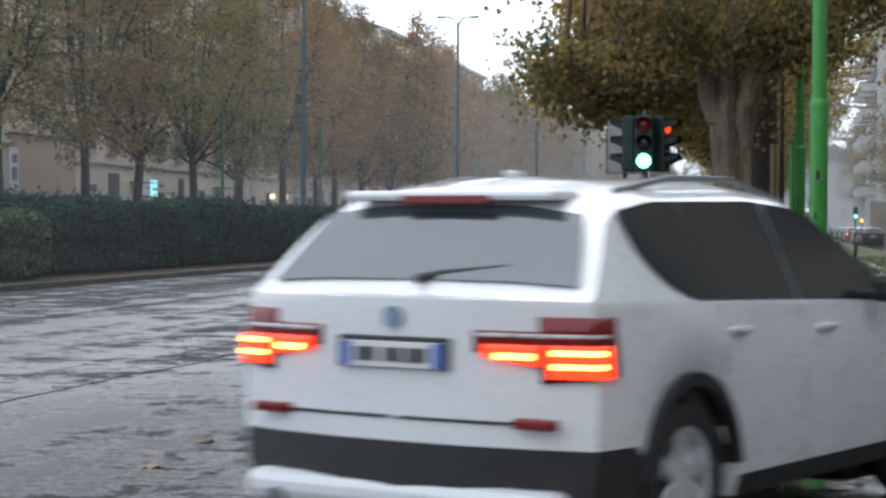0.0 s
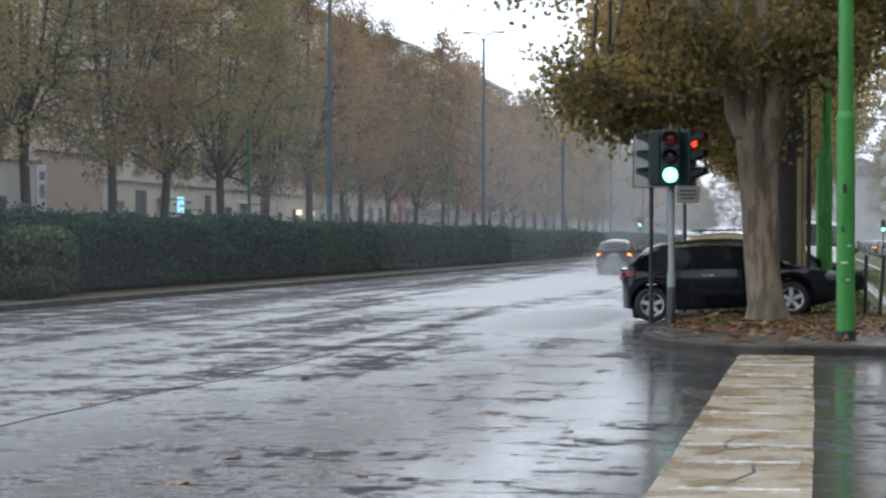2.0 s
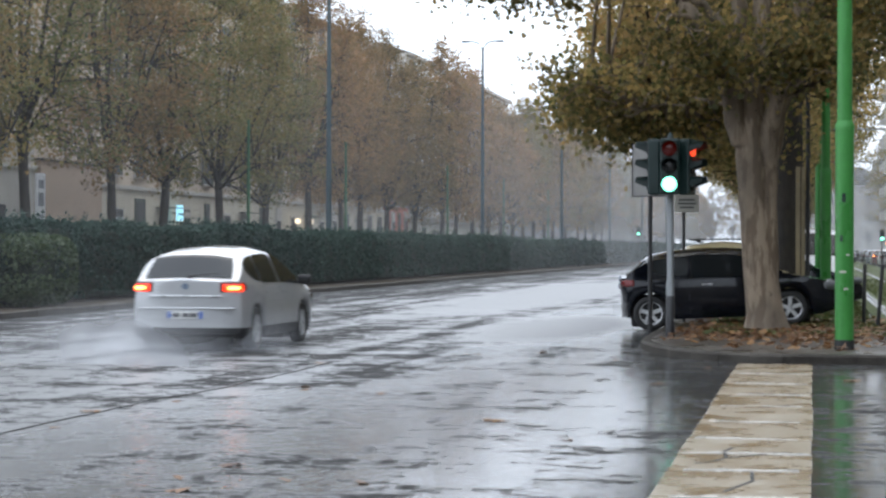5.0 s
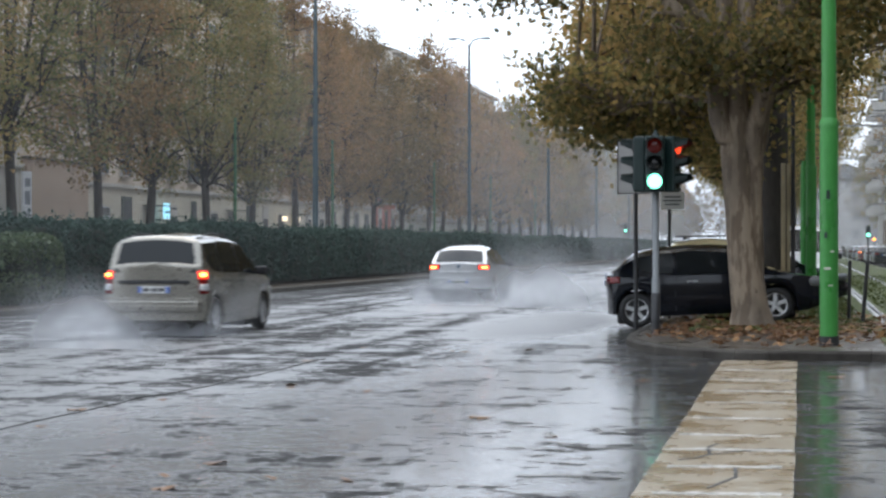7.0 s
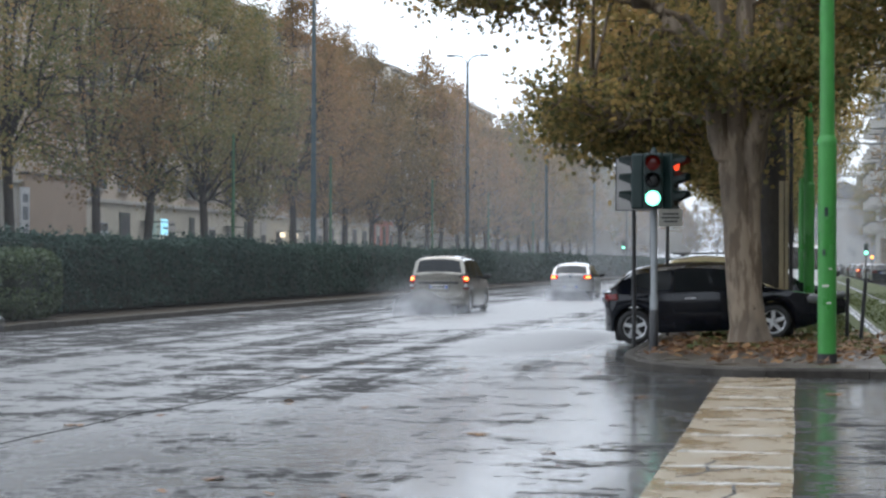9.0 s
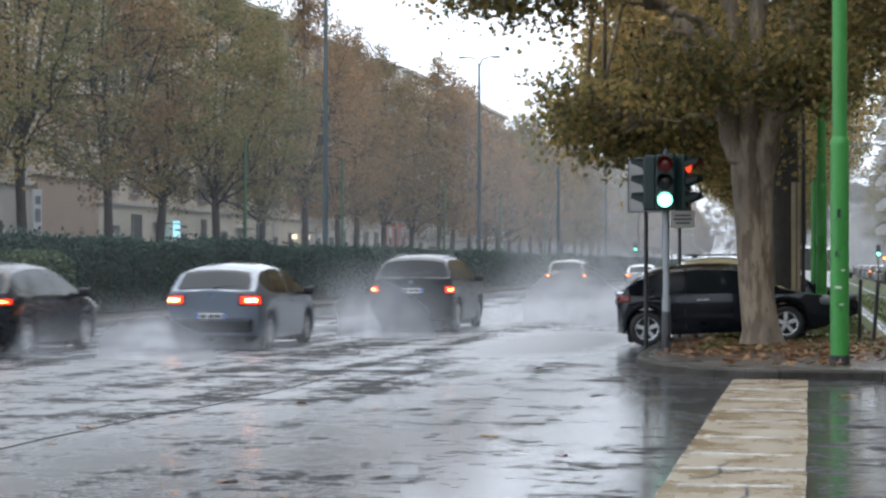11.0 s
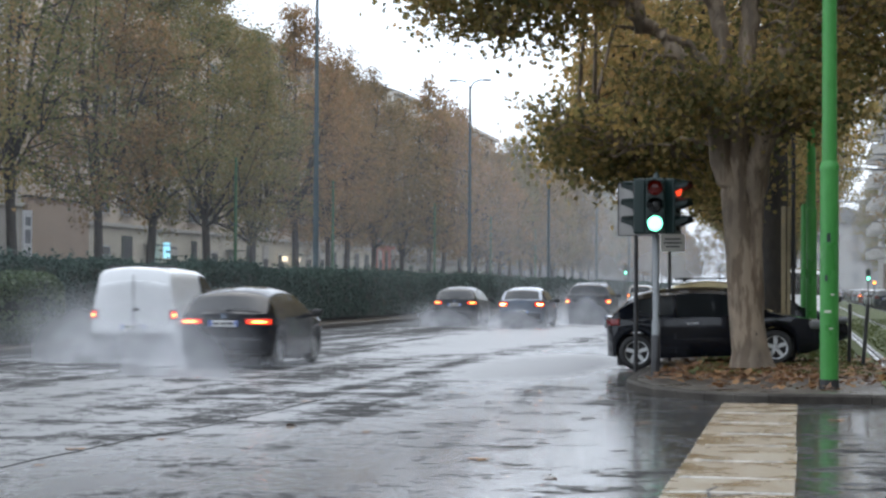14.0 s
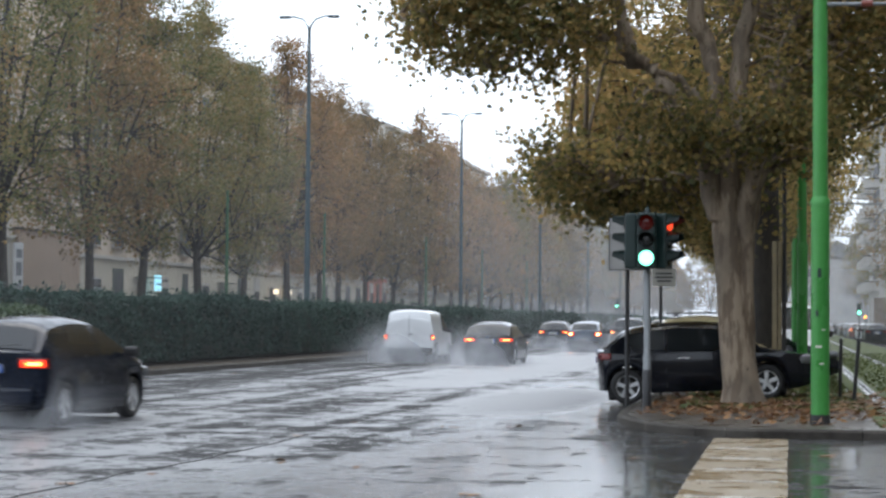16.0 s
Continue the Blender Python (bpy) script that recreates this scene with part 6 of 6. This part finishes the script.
def make_spray(name, k, length, height, width, label):
    if not CLOUDS:
        CLOUDS.extend(spray_cloud(90 + i) for i in range(2))
    ob = new(name, CLOUDS[k % 2])
    ob.scale = (width * 1.35, length / 8, height * 1.25)
    ob.visible_shadow = False
    return tagged(ob, label, "spray", "road spray", "stuff")


# ---- movement ----


def motions():
    """Times and places of all that moves: seconds, x, y of the rear bumper, heading to the right in degrees."""
    tracks = {
        "suv": [(0, -1.66, 8.25, 24), (0.2, -1.13, 9.25, 27), (0.5, -0.39, 11.05, 25), (0.8, 0.40, 12.3, 22), (1.0, 0.94, 12.95, 19), (1.5, 2.4, 15.2, 15), (2.5, 4.8, 21, 10), (4, 6.4, 30, 4), (7, 7.0, 45, 0), (16, 7.2, 70, 0)],
        "small": [(0, -8.6, 56, 0), (0.5, -8.6, 63.2, 0), (1, -8.6, 70.4, 0), (1.5, -8.6, 77.9, 0), (2.5, -8.6, 94.3, 0), (3.5, -8.6, 111, 0), (5, -8.6, 137, 0), (8, -8.6, 190, 0), (16, -8.6, 330, 0)],
        "silver": [(0, -7.6, -43, 1), (3.5, -7.9, 6, 2), (4.0, -8.2, 13.0, 3), (4.5, -8.55, 20.1, 3), (5, -8.8, 27, 0), (6, -9.0, 40, 0), (7, -9.0, 52.2, 0), (7.5, -9, 58.7, 0), (8, -9, 65.3, 0), (8.5, -9, 72, 0), (9, -9, 79.3, 0), (11.5, -9, 114, 0), (16, -9, 178, 0)],
        "estate": [(0, -10.3, -62, 0), (5, -10.3, 4, 0), (6.5, -10.3, 24, 0), (7, -10.3, 30.7, 0), (7.5, -10.3, 37.4, 0), (8, -10.3, 43.6, 0), (8.5, -10.3, 49.9, 0), (9, -10.3, 56.7, 0), (11.5, -10.3, 91.9, 0), (12, -10.3, 99.6, 0), (12.5, -10.3, 107.3, 0), (13, -10.3, 114.8, 0), (13.5, -10.3, 122.4, 0), (16, -10.3, 160, 0)],
        "wagon": [(0, -13.2, -132, 0), (9, -13.2, 0, 0), (11, -13.2, 29.2, 0), (11.5, -13.2, 36.4, 0), (12, -13.2, 43.7, 0), (12.5, -13.2, 51.1, 0), (13, -13.2, 58.9, 0), (13.5, -13.2, 67, 0), (14, -13.2, 75.7, 0), (15, -13.2, 93.1, 0), (15.5, -13.2, 101.9, 0), (16, -13.2, 111, 0)],
        "blue": [(0, -10.1, -120, 0), (9, -10.1, 4.5, 0), (11, -10.1, 32.6, 0), (11.5, -10.1, 39.5, 0), (12, -10.1, 46.4, 0), (12.5, -10.1, 52.9, 0), (13, -10.1, 59.5, 0), (13.5, -10.1, 65.7, 0), (14, -10.1, 72.2, 0), (15, -10.1, 84.7, 0), (15.5, -10.1, 91.1, 0), (16, -10.1, 98, 0)],
        "darksuv": [(0, -8.6, -112, 0), (8, -8.6, -0.6, 0), (9.15, -8.6, 15.9, 0), (10, -8.6, 28.4, 0), (11, -8.6, 42.5, 0), (11.5, -8.6, 48.9, 0), (12, -8.6, 55.3, 0), (12.5, -8.6, 61.8, 0), (13, -8.6, 68.4, 0), (13.5, -8.6, 74.6, 0), (14, -8.6, 81.3, 0), (15, -8.6, 94, 0), (15.5, -8.6, 100, 0), (16, -8.6, 106.3, 0)],
        "van": [(0, -13.6, -180, 0), (11, -13.6, -8.5, 0), (13.5, -13.6, 31.2, 0), (14, -13.6, 39.2, 0), (14.5, -13.6, 47.1, 0), (15, -13.6, 54.7, 0), (15.5, -13.6, 62.4, 0), (16, -13.6, 70.3, 0)],
        "black": [(0, -9.9, -205, 2), (11, -10.0, -17, 2), (13, -10.1, 17.3, 2), (13.5, -10.15, 25.8, 2), (14, -10.2, 34.3, 0), (14.5, -10.2, 42.6, 0), (15, -10.2, 50.5, 0), (15.5, -10.2, 58.6, 0), (16, -10.2, 66.8, 0)],
        "navy": [(0, -10.3, -190, 3), (13, -10.4, -16, 3), (15, -10.6, 12, 3), (15.5, -10.65, 18.6, 3), (16, -10.7, 25.2, 3)],
    }
    seen = {"suv": (0, 1.6), "small": (0, 3.5), "silver": (4, 9.4), "estate": (6.4, 13), "wagon": (11, 16), "blue": (11, 16), "darksuv": (11, 16), "van": (13.2, 16), "black": (13.2, 16), "navy": (15.4, 16)}
    heavy = {"small": (6, 1.0, 0.85), "silver": (8, 0.75, 0.9), "estate": (9, 0.95, 0.85), "wagon": (9, 0.9, 0.95), "blue": (9, 0.85, 0.95), "darksuv": (10, 1.45, 1.0), "van": (9, 1.3, 1.0), "black": (9, 1.25, 0.95), "navy": (7, 0.9, 0.95)}
    # water thrown up out of the hollow beside the island, rising and falling back
    for k, (x, y, w, h, rows) in enumerate(((-6.4, 50, 1.1, 1.6, ((0, -2.8), (5.9, -2.8), (6.5, -0.3), (6.8, 0), (7.0, -0.25), (7.4, -1.6), (7.8, -2.8), (16, -2.8))),
                                            (-5.9, 50, 1.35, 1.9, ((0, -3.6), (10.3, -3.6), (10.9, -0.3), (11.2, 0), (11.5, -0.2), (11.9, -1.3), (12.3, -2.6), (12.7, -3.6), (16, -3.6))),
                                            (-8.0, 45, 0.55, 0.8, ((0, -1.6), (13.9, -1.6), (14.3, -0.2), (14.6, 0), (14.9, -0.8), (15.3, -1.6), (16, -1.6))))):
        sp = make_spray("water_plume", k, 6, h, w, "pale plume of puddle water thrown up by tyres")
        walk(sp, [(t, pose(x, y, z)) for t, z in rows])
    for i, (key, rows) in enumerate(tracks.items()):
        ob = FLEET[key]
        walk(ob, [(t, pose(x, y, 0, 0, 0, -a)) for t, x, y, a in rows])
        if key in heavy:
            length, height, width = heavy[key]
            sp = make_spray("road_spray", i, length, height, width, "white tyre spray trailing a passing car")
            walk(sp, [(t, pose(x, y, 0, 0, 0, -a)) for t, x, y, a in rows])
        if key == "estate":
            sp = make_spray("road_spray", 1, 6, 1.1, 0.8, "white plume of water splashed from a puddle")
            walk(sp, [(t, pose(x + 2.5, y + 6.6, float(np.interp(t, [6.5, 7.5, 8.0, 9.0], [-2.2, 0.0, 0.0, -2.2])), 0, 0, -a)) for t, x, y, a in rows])
        t0, t1 = seen[key]
        ts, xs, ys = [r[0] for r in rows], [r[1] for r in rows], [r[2] for r in rows]
        times = [0.0] + [k / 30 for k in range(max(1, round(t0 * 30)), round(t1 * 30) + 1)] + ([16.0] if t1 < 16 else [])
        for w in ob.children:
            if not w.name.startswith("wheel"):
                continue
            x, y, z = w.location
            flip = 1 if x > 0 else -1
            turned, last, wr = 0.0, None, []
            for t in times:
                if last is not None and t0 <= t <= t1 and last >= t0 - 0.04:
                    d = math.hypot(np.interp(t, ts, xs) - np.interp(last, ts, xs), np.interp(t, ts, ys) - np.interp(last, ts, ys))
                    turned += math.degrees(d / z)
                last = t
                wr.append((t, Matrix.Translation((x, y, z)) @ Matrix.Rotation(-radians(turned), 4, "X") @ Matrix.Rotation(0 if flip > 0 else math.pi, 4, "Z")))
            walk(w, wr)


ground()
kerbs()
concrete_band()
tram_bed()
road_wear()
buildings()
hedge()
avenue_trees()
plane_trees()
traffic_light()
signs()
green_poles()
lamp_posts()
far_signals()
posts()
mist()
FLEET = vehicles()
fallen_leaves()
motions()
